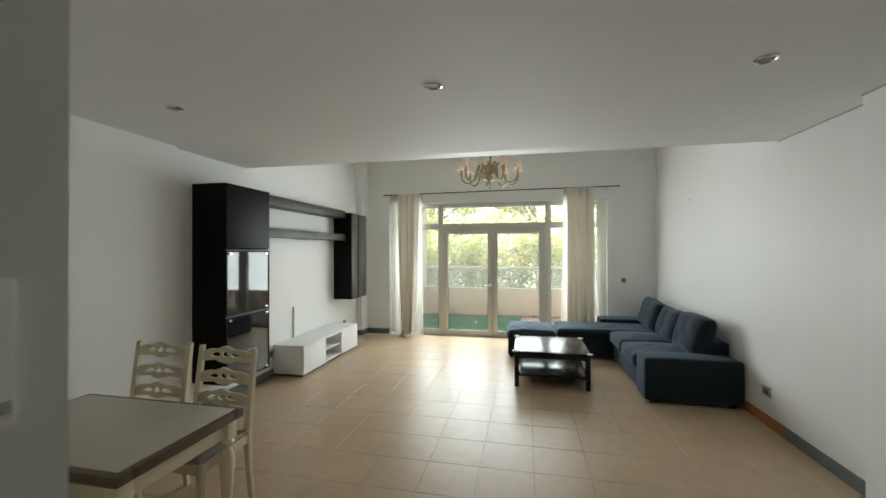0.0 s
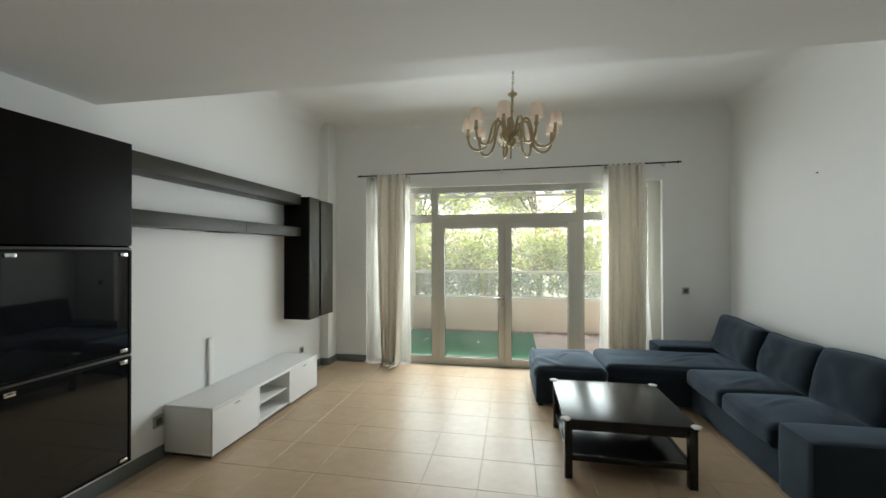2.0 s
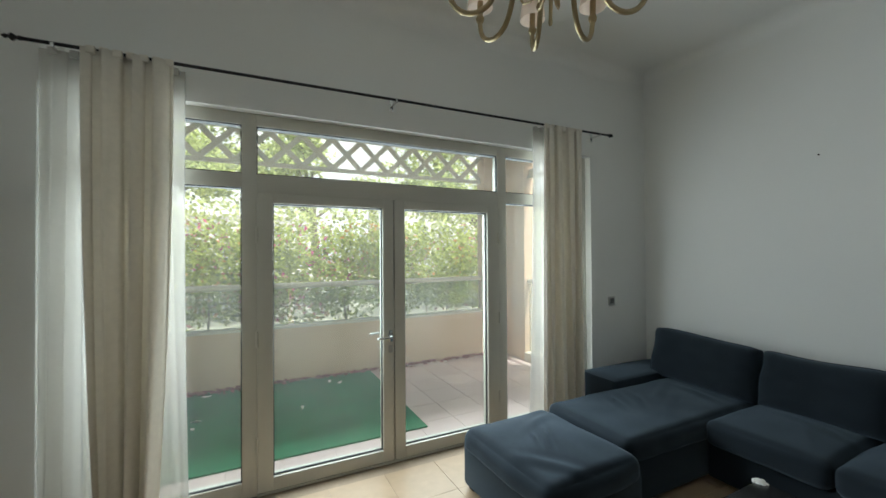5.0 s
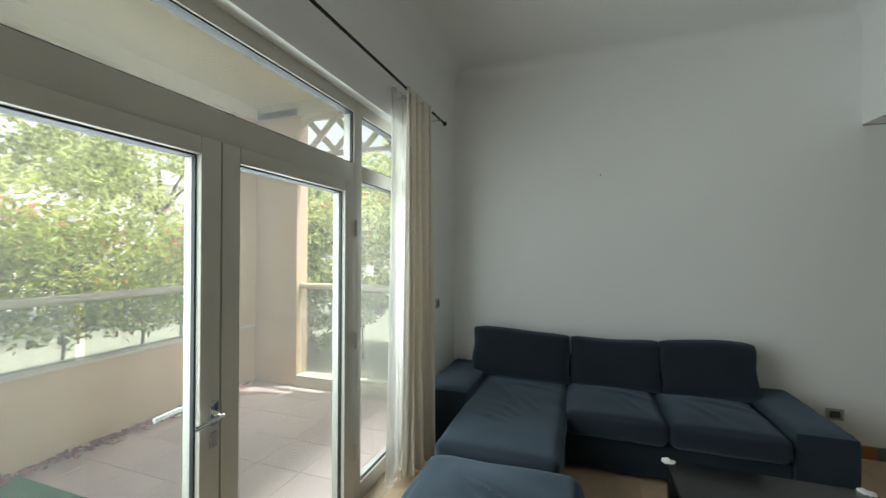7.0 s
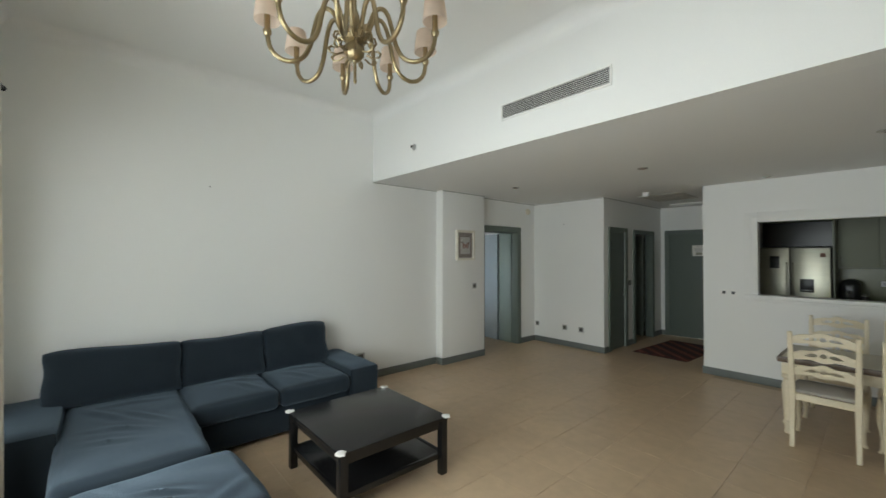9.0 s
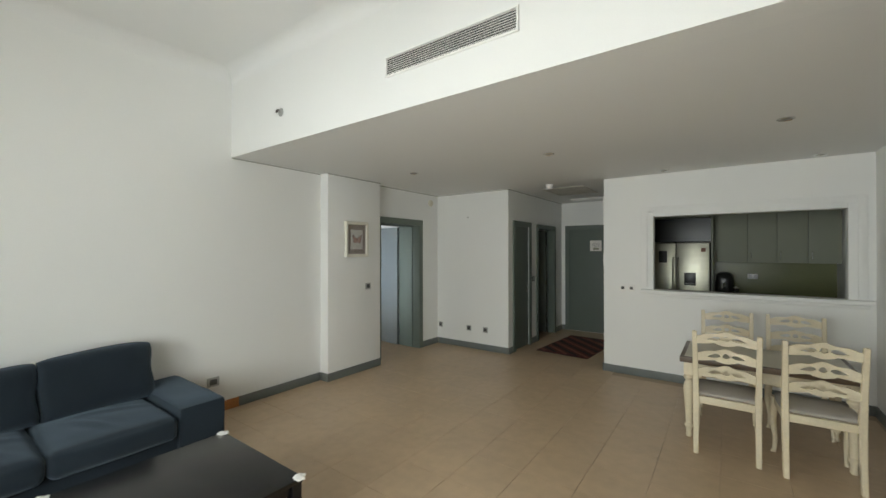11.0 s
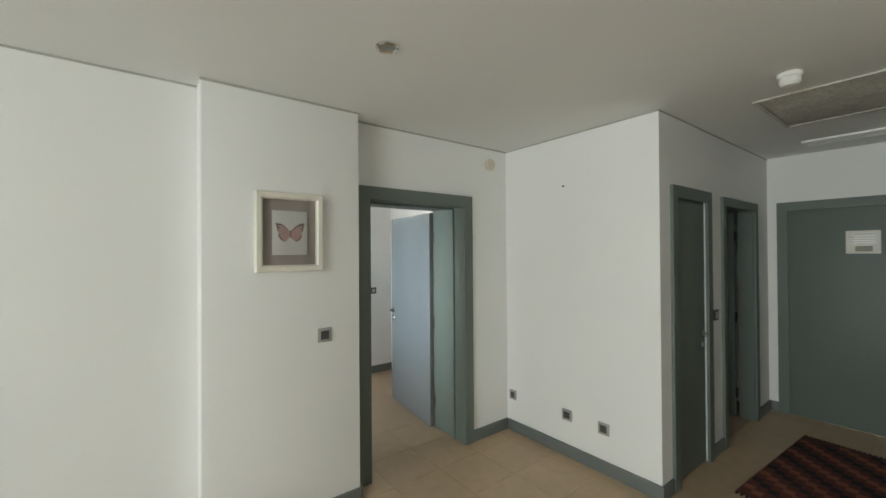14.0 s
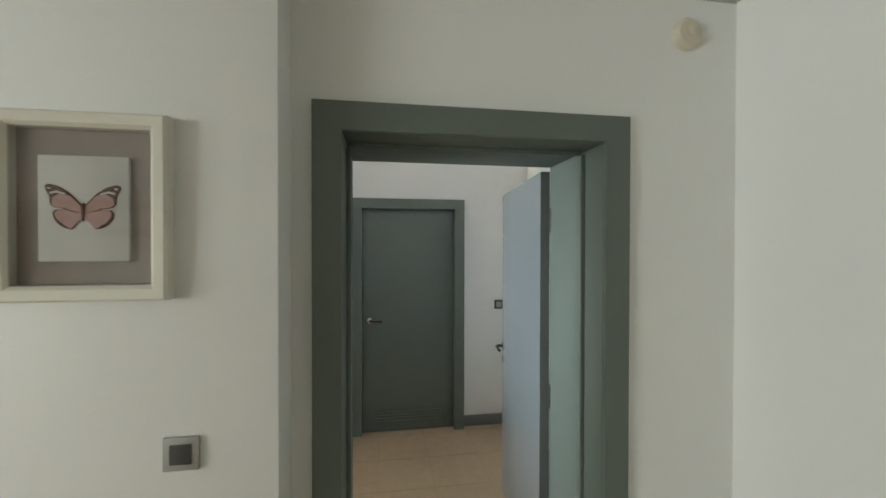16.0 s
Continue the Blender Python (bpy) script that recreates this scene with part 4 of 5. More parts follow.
ot = thing("ottoman", 0.07, 7.20, 0, 2, "dark navy cloth ottoman pushed against the chaise", "ottoman")
part("base", boxes((-0.364, 0.364, -0.424, 0.424, 0.03, 0.335), bevel=0.03), SOFA, ot)
part("cushion", cushion(-0.37, 0.37, -0.43, 0.43, 0.245, 0.415, 0.042, 40, 0.07, 31, folds=((-0.05, -0.05, 1.0, 0.10, 0.018, 0.014), (-0.01, -0.02, 1.05, 0.12, 0.018, 0.014), (-0.09, 0.0, 1.1, 0.07, 0.016, 0.012), (0.12, 0.2, 0.4, 0.2, 0.05, 0.008), (-0.2, -0.25, 2.2, 0.2, 0.05, 0.008))), SOFA, ot, "plump creased navy top cushion")
for s in (-1, 1):
    part("piping", piping([(s * 0.355, y, 0.30) for y in np.linspace(-0.40, 0.40, 8)]), PIPING, ot)
    for t in (-1, 1):
        part("foot", boxes((s * 0.31 - 0.025, s * 0.31 + 0.025, t * 0.37 - 0.025, t * 0.37 + 0.025, 0, 0.04)), TABLEBLACK, ot)

# ---- coffee table ----
ct = thing("coffee_table", 0.293, 5.892, 0, 0, "square black stained coffee table with lower shelf", "table")
part("tabletop", boxes((-0.443, 0.443, -0.443, 0.443, 0.405, 0.431), bevel=0.004), TABLEBLACK, ct, "glossy black tabletop")
for sx in (-1, 1):
    for sy in (-1, 1):
        part("leg", boxes((sx * 0.41 - 0.027, sx * 0.41 + 0.027, sy * 0.41 - 0.027, sy * 0.41 + 0.027, 0, 0.405), bevel=0.003), TABLEBLACK, ct)
for s in (-1, 1):
    part("apron", boxes((-0.383, 0.383, s * 0.41 - 0.011, s * 0.41 + 0.011, 0.345, 0.405), bevel=0.002), TABLEBLACK, ct)
    part("apron", boxes((s * 0.41 - 0.011, s * 0.41 + 0.011, -0.383, 0.383, 0.345, 0.405), bevel=0.002), TABLEBLACK, ct)
    part("shelf_rail", boxes((-0.383, 0.383, s * 0.41 - 0.011, s * 0.41 + 0.011, 0.125, 0.165), bevel=0.002), TABLEBLACK, ct)
    part("shelf_rail", boxes((s * 0.41 - 0.011, s * 0.41 + 0.011, -0.383, 0.383, 0.125, 0.165), bevel=0.002), TABLEBLACK, ct)
part("shelf", boxes((-0.398, 0.398, -0.398, 0.398, 0.145, 0.160), bevel=0.002), TABLEBLACK, ct, "glossy black lower shelf")


def guard():
    """A cloud-shaped foam pad over a table corner."""
    bm = bmesh.new()
    for k in range(7):
        a = radians(-40 + k * 45)
        bmesh.ops.create_uvsphere(bm, u_segments=10, v_segments=6, radius=0.014, matrix=Matrix.Translation((0.024 * math.cos(a), 0.024 * math.sin(a), 0)) @ Matrix.Diagonal((1, 1, 0.55, 1)))
    bmesh.ops.create_uvsphere(bm, u_segments=12, v_segments=6, radius=0.026, matrix=Matrix.Diagonal((1, 1, 0.36, 1)))
    return bm


guard_mesh = mesh_of("corner_guard", guard(), FOAM)
for sx in (-1, 1):
    for sy in (-1, 1):
        g = new("corner_guard", guard_mesh)
        g.parent = ct
        g["label"] = "white foam corner guard"
        g.matrix_basis = pose(sx * 0.43, sy * 0.43, 0.429, 0, 0, 45 * sx)

# ---- television wall ----
wc = thing("tall_cabinet", -3.26, 3.94, 0.325, 0, "tall black-brown wall cabinet with smoked glass doors", "cabinet")
W, D, H = 0.66, 0.395, 1.987
for y0 in (0, W - 0.018):
    part("side_panel", boxes((0, D - 0.02, y0, y0 + 0.018, 0, H), bevel=0.0015), BLACKWOOD, wc)
for name, z0 in (("bottom_panel", 0), ("top_panel", H - 0.018), ("divider", 1.318), ("divider", 0.656)):
    part(name, boxes((0.01, D - 0.02, 0.018, W - 0.018, z0, z0 + 0.018), bevel=0.0015), BLACKWOOD, wc)
part("back_panel", boxes((0, 0.01, 0.018, W - 0.018, 0, H)), BLACKWOOD, wc)
for z in (0.34, 0.98):
    part("glass_shelf", boxes((0.012, D - 0.05, 0.02, W - 0.02, z, z + 0.008)), SMOKED, wc)
part("top_door", boxes((D - 0.019, D, 0.002, W - 0.002, 1.345, H - 0.002), bevel=0.002), BLACKWOOD, wc, "plain black-brown veneer door")
# Added strips, greyer than the veneer, show the light on the divider edges.
for z0 in (1.321, 0.658):
    part("lit_edge_strip", boxes((D - 0.019, D - 0.003, 0.004, W - 0.004, z0, z0 + 0.012), bevel=0.001), DARKPLASTIC, wc, "narrow grey strip painting the lit front edge of the divider")
for z0, z1 in ((0.672, 1.318), (0.002, 0.655)):
    d = part("glass_door", boxes((D - 0.014, D - 0.006, 0.012, W - 0.012, z0 + 0.012, z1 - 0.012)), SMOKED, wc, "smoked glossy glass door")
    part("door_frame", boxes((D - 0.018, D, 0.002, 0.016, z0, z1), (D - 0.018, D, W - 0.016, W - 0.002, z0, z1), (D - 0.018, D, 0.016, W - 0.016, z0, z0 + 0.014), (D - 0.018, D, 0.016, W - 0.016, z1 - 0.014, z1)), BLACKWOOD, d)
    for y in (0.03, W - 0.075):
        part("glass_clip", boxes((D - 0.004, D + 0.004, y, y + 0.045, z1 - 0.04, z1 - 0.018), bevel=0.002), CHROME, d, "chrome glass clip")
    part("glass_clip", boxes((D - 0.004, D + 0.004, W - 0.075, W - 0.03, z0 + 0.018, z0 + 0.036), bevel=0.002), CHROME, d, "chrome glass clip")


def wall_shelf(z0, z1, split):
    ob = thing("wall_shelf", -3.26, 4.605, z0, 0, "long dark floating wall shelf beside the tall cabinet", "shelf", "floating shelves")
    hh = z1 - z0
    if split:
        part("board", boxes((0, 0.232, 0, 1.28, 0, hh), bevel=0.002), SHELFWOOD, ob)
        part("board", boxes((0, 0.232, 1.284, 2.275, 0.004, hh), bevel=0.002), SHELFWOOD, ob)
        part("light_strip", boxes((0.05, 0.2, 0.98, 1.27, -0.006, 0.0)), BLACKWOOD, ob)
    else:
        part("board", boxes((0, 0.226, 0, 2.275, 0, hh), bevel=0.002), SHELFWOOD, ob)
        part("front_edge", boxes((0.2265, 0.232, 0, 2.275, 0, hh), bevel=0.001), SHELFWOOD, ob)
        part("end_cap", boxes((0.0, 0.23, -0.004, -0.0005, 0.001, hh - 0.001)), BLACKWOOD, ob)


wall_shelf(2.200, 2.320, False)
wall_shelf(1.815, 1.925, True)
for y0, y1, z0, z1 in ((6.885, 7.125, 0.81, 2.295), (7.165, 7.50, 0.815, 2.285)):
    ob = thing("wall_cabinet", -3.26, y0, z0, 0, "narrow black-brown hanging wall cabinet, closed", "cabinet", "hanging cabinets")
    part("body", boxes((0, 0.32, 0, y1 - y0, 0, z1 - z0), bevel=0.002), BLACKWOOD, ob)
    part("door", boxes((0.322, 0.34, 0.001, y1 - y0 - 0.001, 0.001, z1 - z0 - 0.001), bevel=0.002), SHELFWOOD, ob, "dark veneer door")

tb = thing("television_bench", -3.245, 5.21, 0, 0, "low white lacquered television bench with open middle bay", "cabinet")
L, D2 = 1.65, 0.435
part("top_panel", boxes((0, D2, 0, L, 0.385, 0.412), bevel=0.002), WHITEGLOSS, tb)
part("bottom_panel", boxes((0, D2 - 0.02, 0, L, 0.04, 0.06), bevel=0.002), WHITEGLOSS, tb)
for y0, y1, dd in ((0, 0.018, D2 - 0.02), (L - 0.018, L, D2 - 0.02), (0.56, 0.578, D2), (1.068, 1.086, D2)):
    part("side_panel", boxes((0, dd, y0, y1, 0.06, 0.385), bevel=0.001), WHITEGLOSS, tb)
part("back_panel", boxes((0, 0.012, 0.018, L - 0.018, 0.06, 0.385)), WHITEGLOSS, tb)
part("shelf", boxes((0.012, D2 - 0.03, 0.578, 1.068, 0.20, 0.216), bevel=0.002), WHITEGLOSS, tb)
for y0, y1 in ((0.002, 0.559), (1.087, L - 0.002)):
    d = part("door", boxes((D2 - 0.018, D2, y0, y1, 0.042, 0.383), bevel=0.002), WHITEGLOSS, tb)
    part("finger_pull", boxes((D2, D2 + 0.004, (y0 + y1) / 2 - 0.03, (y0 + y1) / 2 + 0.03, 0.355, 0.364), bevel=0.0015), CHROME, d)
part("plinth", boxes((0.03, D2 - 0.04, 0.04, L - 0.04, 0, 0.04)), TABLEEDGE, tb)
tagged(part("cable_duct", boxes((-3.26, -3.235, 5.665, 5.725, 0.412, 0.84), bevel=0.004), WHITEPLASTIC), "white plastic cable duct up the wall", "cable duct")

# ---- chandelier ----
ch = thing("chandelier", -0.508, 6.45, 2.53, 0, "brass chandelier with nine arms and pleated fabric shades", "chandelier")
ch.matrix_basis = pose(-0.508, 6.45, 3.204, 0, 1.7) @ Matrix.Diagonal((1.04, 1.04, 1, 1)) @ Matrix.Translation((0, 0, -0.66))
part("canopy", lathe(((0.010, 0.928), (0.03, 0.930), (0.036, 0.938), (0.058, 0.944), (0.064, 0.952), (0.076, 0.958), (0.078, 0.979)), (0, 0, 0), 28), BRASS, ch)
for k in range(9):
    zc = 0.692 + k * 0.0282
    m = Matrix.Translation((0, 0, zc)) @ Matrix.Rotation(radians(90 * (k % 2)), 4, "Z")
    ring = [m @ Vector((0.008 * math.cos(a), 0, 0.019 * math.sin(a))) for a in np.linspace(0, 2 * math.pi, 13)]
    part("chain_link", tube(ring, 0.0032, 6), BRASS, ch)
part("column", lathe(((0.004, 0.0), (0.009, 0.012), (0.007, 0.03), (0.008, 0.11), (0.012, 0.12), (0.03, 0.128), (0.046, 0.15), (0.05, 0.175), (0.044, 0.20), (0.028, 0.215), (0.05, 0.225), (0.062, 0.24), (0.05, 0.255), (0.022, 0.268),
                      (0.017, 0.30), (0.028, 0.33), (0.024, 0.37), (0.012, 0.40), (0.011, 0.46), (0.02, 0.475), (0.012, 0.49), (0.011, 0.605), (0.02, 0.618), (0.042, 0.632), (0.046, 0.646), (0.02, 0.66), (0.008, 0.682)), (0, 0, 0), 24), BRASS, ch, "turned brass column")


def arm_curve():
    """The S-shaped arm in its own plane: out over a hump, down through a bow and up."""
    ctrl = [(0.045, 0.225), (0.075, 0.30), (0.105, 0.37), (0.145, 0.385), (0.175, 0.345), (0.195, 0.27), (0.215, 0.18), (0.25, 0.115), (0.305, 0.09), (0.36, 0.105), (0.398, 0.15), (0.412, 0.215)]
    out = []
    for i in range(len(ctrl) - 1):
        p0, p1, p2, p3 = ctrl[max(i - 1, 0)], ctrl[i], ctrl[i + 1], ctrl[min(i + 2, len(ctrl) - 1)]
        for t in (0, 0.33, 0.66):
            out.append(tuple(0.5 * (2 * p1[j] + (p2[j] - p0[j]) * t + (2 * p0[j] - 5 * p1[j] + 4 * p2[j] - p3[j]) * t * t + (3 * p1[j] - p0[j] - 3 * p2[j] + p3[j]) * t ** 3) for j in (0, 1)))
    return [(r, 0, z) for r, z in out + [ctrl[-1]]]


def shade_bm():
    bm = bmesh.new()
    n = 48
    rows = ((0.060, 0.286), (0.057, 0.32), (0.052, 0.366), (0.047, 0.406))
    rings = [[bm.verts.new((0.412 + (r + 0.0013 * (-1) ** k) * math.cos(2 * math.pi * k / n), (r + 0.0013 * (-1) ** k) * math.sin(2 * math.pi * k / n), z)) for k in range(n)] for r, z in rows]
    for a, b in zip(rings, rings[1:]):
        for k in range(n):
            bm.faces.new((a[k], a[(k + 1) % n], b[(k + 1) % n], b[k]))
    return bm


arm_mesh = mesh_of("arm", tube(arm_curve(), 0.0115, 10), BRASS)
cup_mesh = mesh_of("candle_cup", lathe(((0.006, 0.205), (0.014, 0.212), (0.019, 0.226), (0.020, 0.236), (0.016, 0.244), (0.014, 0.25), (0.014, 0.318), (0.010, 0.323)), (0.412, 0, 0), 16), BRASS)
shade_mesh = mesh_of("shade", shade_bm(), SHADE, 60)
orn_mesh = mesh_of("scroll_leaf", tube([(0.05, 0, 0.235), (0.075, 0, 0.255), (0.10, 0, 0.25), (0.108, 0, 0.225), (0.095, 0, 0.205), (0.082, 0, 0.212)], [0.006, 0.005, 0.005, 0.006, 0.007, 0.004], 6), BRASS)
for k in range(9):
    m = pose(0, 0, 0, 0, 0, -98.8 + 40 * k)
    a = new("arm", arm_mesh)
    a.parent, a.matrix_basis = ch, m
    for nm, me, lb in (("candle_cup", cup_mesh, ""), ("shade", shade_mesh, "pale pleated fabric shade")):
        o = new(nm, me)
        o.parent = a
        if lb:
            o["label"] = lb
    o = new("scroll_leaf", orn_mesh)
    o.parent, o.matrix_basis = ch, pose(0, 0, 0, 0, 0, -78.8 + 40 * k)
    o = new("scroll_leaf", orn_mesh)
    o.parent, o.matrix_basis = ch, pose(0, 0, 0.045, 0, 0, -98.8 + 40 * k) @ Matrix.Diagonal((0.85, 1, 0.85, 1))
    o = new("scroll_leaf", orn_mesh)
    o.parent, o.matrix_basis = ch, pose(0, 0, 0.33, 180, 0, -86 + 40 * k) @ Matrix.Diagonal((1.2, 1, 0.75, 1))

# ---- curtains ----
rod = thing("curtain_rod", 0, 0, 0, 0, "thin black curtain rod with finials above the window", "curtain rod")
part("pole", tube([(-2.68, 7.955, 2.732), (-0.62, 7.955, 2.752), (1.53, 7.955, 2.768)], 0.0095, 10), RODBLACK, rod)
for x, z, s in ((-2.68, 2.732, -1), (1.53, 2.768, 1)):
    part("finial", lathe(((0.012, 0), (0.012, 0.01), (0.006, 0.014), (0.018, 0.03), (0.02, 0.036), (0.006, 0.05), (0.013, 0.06), (0.002, 0.075)), (x, 7.955, z), 12, tilt=Matrix.Rotation(radians(90 * s), 4, "Y")), RODBLACK, rod)
for x, z in ((-2.56, 2.733), (-0.66, 2.752), (1.42, 2.766)):
    b = part("bracket", boxes((x - 0.008, x + 0.008, 7.945, 8.065, z - 0.02, z - 0.008), (x - 0.012, x + 0.012, 8.058, 8.065, z - 0.05, z + 0.03), (x - 0.008, x + 0.008, 7.945, 7.953, z - 0.02, z + 0.004), bevel=0.001), CHROME, rod)


def curtain(name, x0, x1, ztop, zbot, mat, label, seed, folds, depth, y=7.955, puddle=0.0, flare=0.0, tabs=True, pinch=0.0):
    """Hanging cloth with uneven pleats, drawn at the rod, spilling on the floor where it is too long."""
    rng = np.random.default_rng(seed)
    nu, nv = 110, 50
    ph, am = rng.uniform(0, 6.28, 6), rng.uniform(0.5, 1, 6)
    bm = bmesh.new()
    grid = []
    for j in range(nv + 1):
        v = j / nv
        row = []
        for i in range(nu + 1):
            u = i / nu
            warp = u + 0.035 * math.sin(6.28 * u * 1.7 + ph[0] + 1.3 * v)
            swing = math.sin(6.28 * folds * warp + ph[1] + 0.5 * v)
            wave = math.copysign(abs(swing) ** 0.6, swing) + 0.4 * am[1] * math.sin(6.28 * folds * 1.9 * u + ph[2] - 0.8 * v)
            amp = depth * (0.45 + 0.75 * v) * (0.7 + 0.3 * math.sin(4 * u + ph[3]))
            xx = x0 + (x1 - x0) * u + flare * v * v * (u - 0.3) + 0.012 * math.sin(6.28 * folds * warp * 2 + ph[4])
            xx += pinch * v * v * ((x0 + x1) / 2 - xx)
            zz = ztop + (zbot - ztop) * v
            yy = y + amp * wave * 0.6
            if puddle and zz < puddle:
                over = (puddle - zz)
                yy -= over * (0.55 + 0.35 * math.sin(7 * u + ph[5]))
                zz = 0.012 + 0.10 * puddle + 0.025 * (1 + math.sin(18 * u + 9 * over + ph[5])) * (0.5 + over)
            row.append(bm.verts.new((xx, yy, zz)))
        grid.append(row)
    for a, b in zip(grid, grid[1:]):
        for i in range(nu):
            bm.faces.new((a[i], a[i + 1], b[i + 1], b[i]))
    ob = thing(name, 0, 0, 0, 0, label, "curtain", "window curtains")
    c = part("cloth", bm, mat, ob, "", 180)
    so = c.modifiers.new("thickness", "SOLIDIFY")
    so.thickness = 0.002
    if tabs:
        for k in range(7):
            xt = x0 + (x1 - x0) * (k + 0.5) / 7
            part("tab_loop", boxes((xt - 0.022, xt + 0.022, y - 0.016, y + 0.016, ztop - 0.03, ztop + 0.012), bevel=0.01), mat, ob)
    return ob


curtain("curtain", -2.43, -2.02, 2.735, -0.24, CURTAIN, "cream cloth curtain gathered beside the window, pooling on the floor", 41, 3.6, 0.105, 7.935, 0.08, -0.10, pinch=0.2)
curtain("sheer_curtain", -2.63, -1.99, 2.73, -0.14, SHEER, "white sheer curtain hanging behind the cream one", 42, 4.0, 0.03, 8.03, 0.05, 0.06)
curtain("curtain", 0.71, 1.17, 2.755, 0.02, CURTAIN, "cream cloth curtain gathered beside the sofa", 43, 4.3, 0.10, 7.935)
curtain("sheer_curtain", 0.66, 1.15, 2.75, 0.02, SHEER, "white sheer curtain hanging behind the cream one", 44, 3.6, 0.03, 8.03, 0.0, 0.22)


# ---- dining set ----
def back_slat(width, z, dip=0.0, curve=0.02):
    """A pierced ladder-back slat: waved top, two leaf-shaped holes and a round one."""
    bm = bmesh.new()
    n = 48
    half = width / 2

    def top(u):
        return 0.034 + 0.034 * math.cos(u * math.pi / 2) ** 2 - 0.012 * math.sin(u * math.pi * 1.5) ** 2

    def bot(u):
        return -0.036 + 0.018 * math.cos(u * math.pi / 2) ** 2 * (1 if abs(u) > 0.3 else 0.5) - 0.016 * math.exp(-(u / 0.25) ** 2)

    def hole(u):
        a = abs(u)
        if a < 0.105:
            h_ = 0.019 * math.sqrt(max(0, 1 - (a / 0.105) ** 2))
            return h_, 0.008
        if 0.17 < a < 0.62:
            s = (a - 0.17) / 0.45
            return 0.015 * math.sin(math.pi * min(1, s ** 0.7)) , 0.012 * (1 - s)
        return 0.0, 0.0

    us = [-1 + 2 * i / n for i in range(n + 1)]

    def strip(lo, hi):
        f, b = [], []
        for u, a, c in zip(us, lo, hi):
            y = -curve * (1 - u * u)
            f.append([bm.verts.new((u * half, y - 0.009, z + q)) for q in (a, c)])
            b.append([bm.verts.new((u * half, y + 0.009, z + q)) for q in (a, c)])
        for i in range(n):
            for s in (f, b):
                bm.faces.new((s[i][0], s[i + 1][0], s[i + 1][1], s[i][1]))
            bm.faces.new((f[i][1], f[i + 1][1], b[i + 1][1], b[i][1]))
            bm.faces.new((f[i][0], b[i][0], b[i + 1][0], f[i + 1][0]))

    cen = [(hole(u)[1] + (top(u) + bot(u)) / 2 - 0.006, hole(u)[0]) for u in us]
    strip([bot(u) for u in us], [c - h_ for c, h_ in cen])
    strip([c + h_ for c, h_ in cen], [top(u) for u in us])
    return bm


def dining_chair():
    """A ladder-back chair; it faces -y, its back legs at y = 0."""
    ob = thing("dining_chair", 0, 0, 0, 0, "cream painted ladder-back dining chair with pierced slats", "chair", "chairs round the table")
    for s in (-1, 1):
        pts = [(s * 0.20, 0.02, 0.0), (s * 0.20, -0.005, 0.2), (s * 0.20, -0.02, 0.42), (s * 0.203, 0.0, 0.65), (s * 0.207, 0.045, 0.96)]
        bm = bmesh.new()
        rings = []
        for (x, y, z), w in zip(pts, (0.017, 0.019, 0.022, 0.019, 0.016)):
            rings.append([bm.verts.new((x + a * w, y + b * w, z)) for a, b in ((-1, -1), (1, -1), (1, 1), (-1, 1))])
        for a, b in zip(rings, rings[1:]):
            for k in range(4):
                bm.faces.new((a[k], a[(k + 1) % 4], b[(k + 1) % 4], b[k]))
        bm.faces.new(rings[0][::-1])
        bm.faces.new(rings[-1])
        bmesh.ops.bevel(bm, geom=bm.edges[:], offset=0.004, segments=1, affect="EDGES")
        part("back_leg", bm, CREAM, ob)
        part("front_leg", tube([(s * 0.21, -0.40, 0.44), (s * 0.218, -0.412, 0.36), (s * 0.222, -0.418, 0.26), (s * 0.208, -0.402, 0.12), (s * 0.212, -0.41, 0.03), (s * 0.218, -0.42, 0.0)], [0.026, 0.029, 0.024, 0.016, 0.014, 0.02], 10), CREAM, ob)
        part("side_rail", boxes((s * 0.205 - 0.011, s * 0.205 + 0.011, -0.40, -0.02, 0.385, 0.44), bevel=0.004), CREAM, ob)
    part("front_rail", boxes((-0.20, 0.20, -0.415, -0.393, 0.375, 0.44), bevel=0.006), CREAM, ob)
    part("back_rail", boxes((-0.19, 0.19, -0.03, -0.008, 0.385, 0.44), bevel=0.004), CREAM, ob)
    part("seat", cushion(-0.215, 0.215, -0.425, -0.03, 0.435, 0.475, 0.014, 6, 0.018, 3), SEATCLOTH, ob, "beige upholstered seat")
    for z, y in ((0.635, 0.004), (0.765, 0.020), (0.90, 0.038)):
        sl = part("back_slat", back_slat(0.40, z), CREAM, ob)
        sl.location = (0, y, 0)
    return ob


first = dining_chair()
first.matrix_basis = pose(-1.985, 2.90, 0, 0, 0, 0)
first.scale = (1, 1, 1.035)
copy_thing(first, pose(-2.535, 2.93, 0, 0, 0, 3))
copy_thing(first, pose(-1.985, 1.62, 0, 0, 0, 180))
copy_thing(first, pose(-2.53, 1.60, 0, 0, 0, 178))

dt = thing("dining_table", -2.23, 2.305, 0, 0, "cream painted dining table with walnut-edged top and turned legs", "table")
TX, TY = 0.58, 0.375
dt.scale = (1, 1, 0.937)
part("edge", boxes((-TX, TX, -TY, -TY + 0.075, 0.705, 0.757), (-TX, TX, TY - 0.075, TY, 0.705, 0.757), (-TX, -TX + 0.075, -TY + 0.075, TY - 0.075, 0.705, 0.757), (TX - 0.075, TX, -TY + 0.075, TY - 0.075, 0.705, 0.757), bevel=0.009), TABLEEDGE, dt, "dark walnut stained edge")
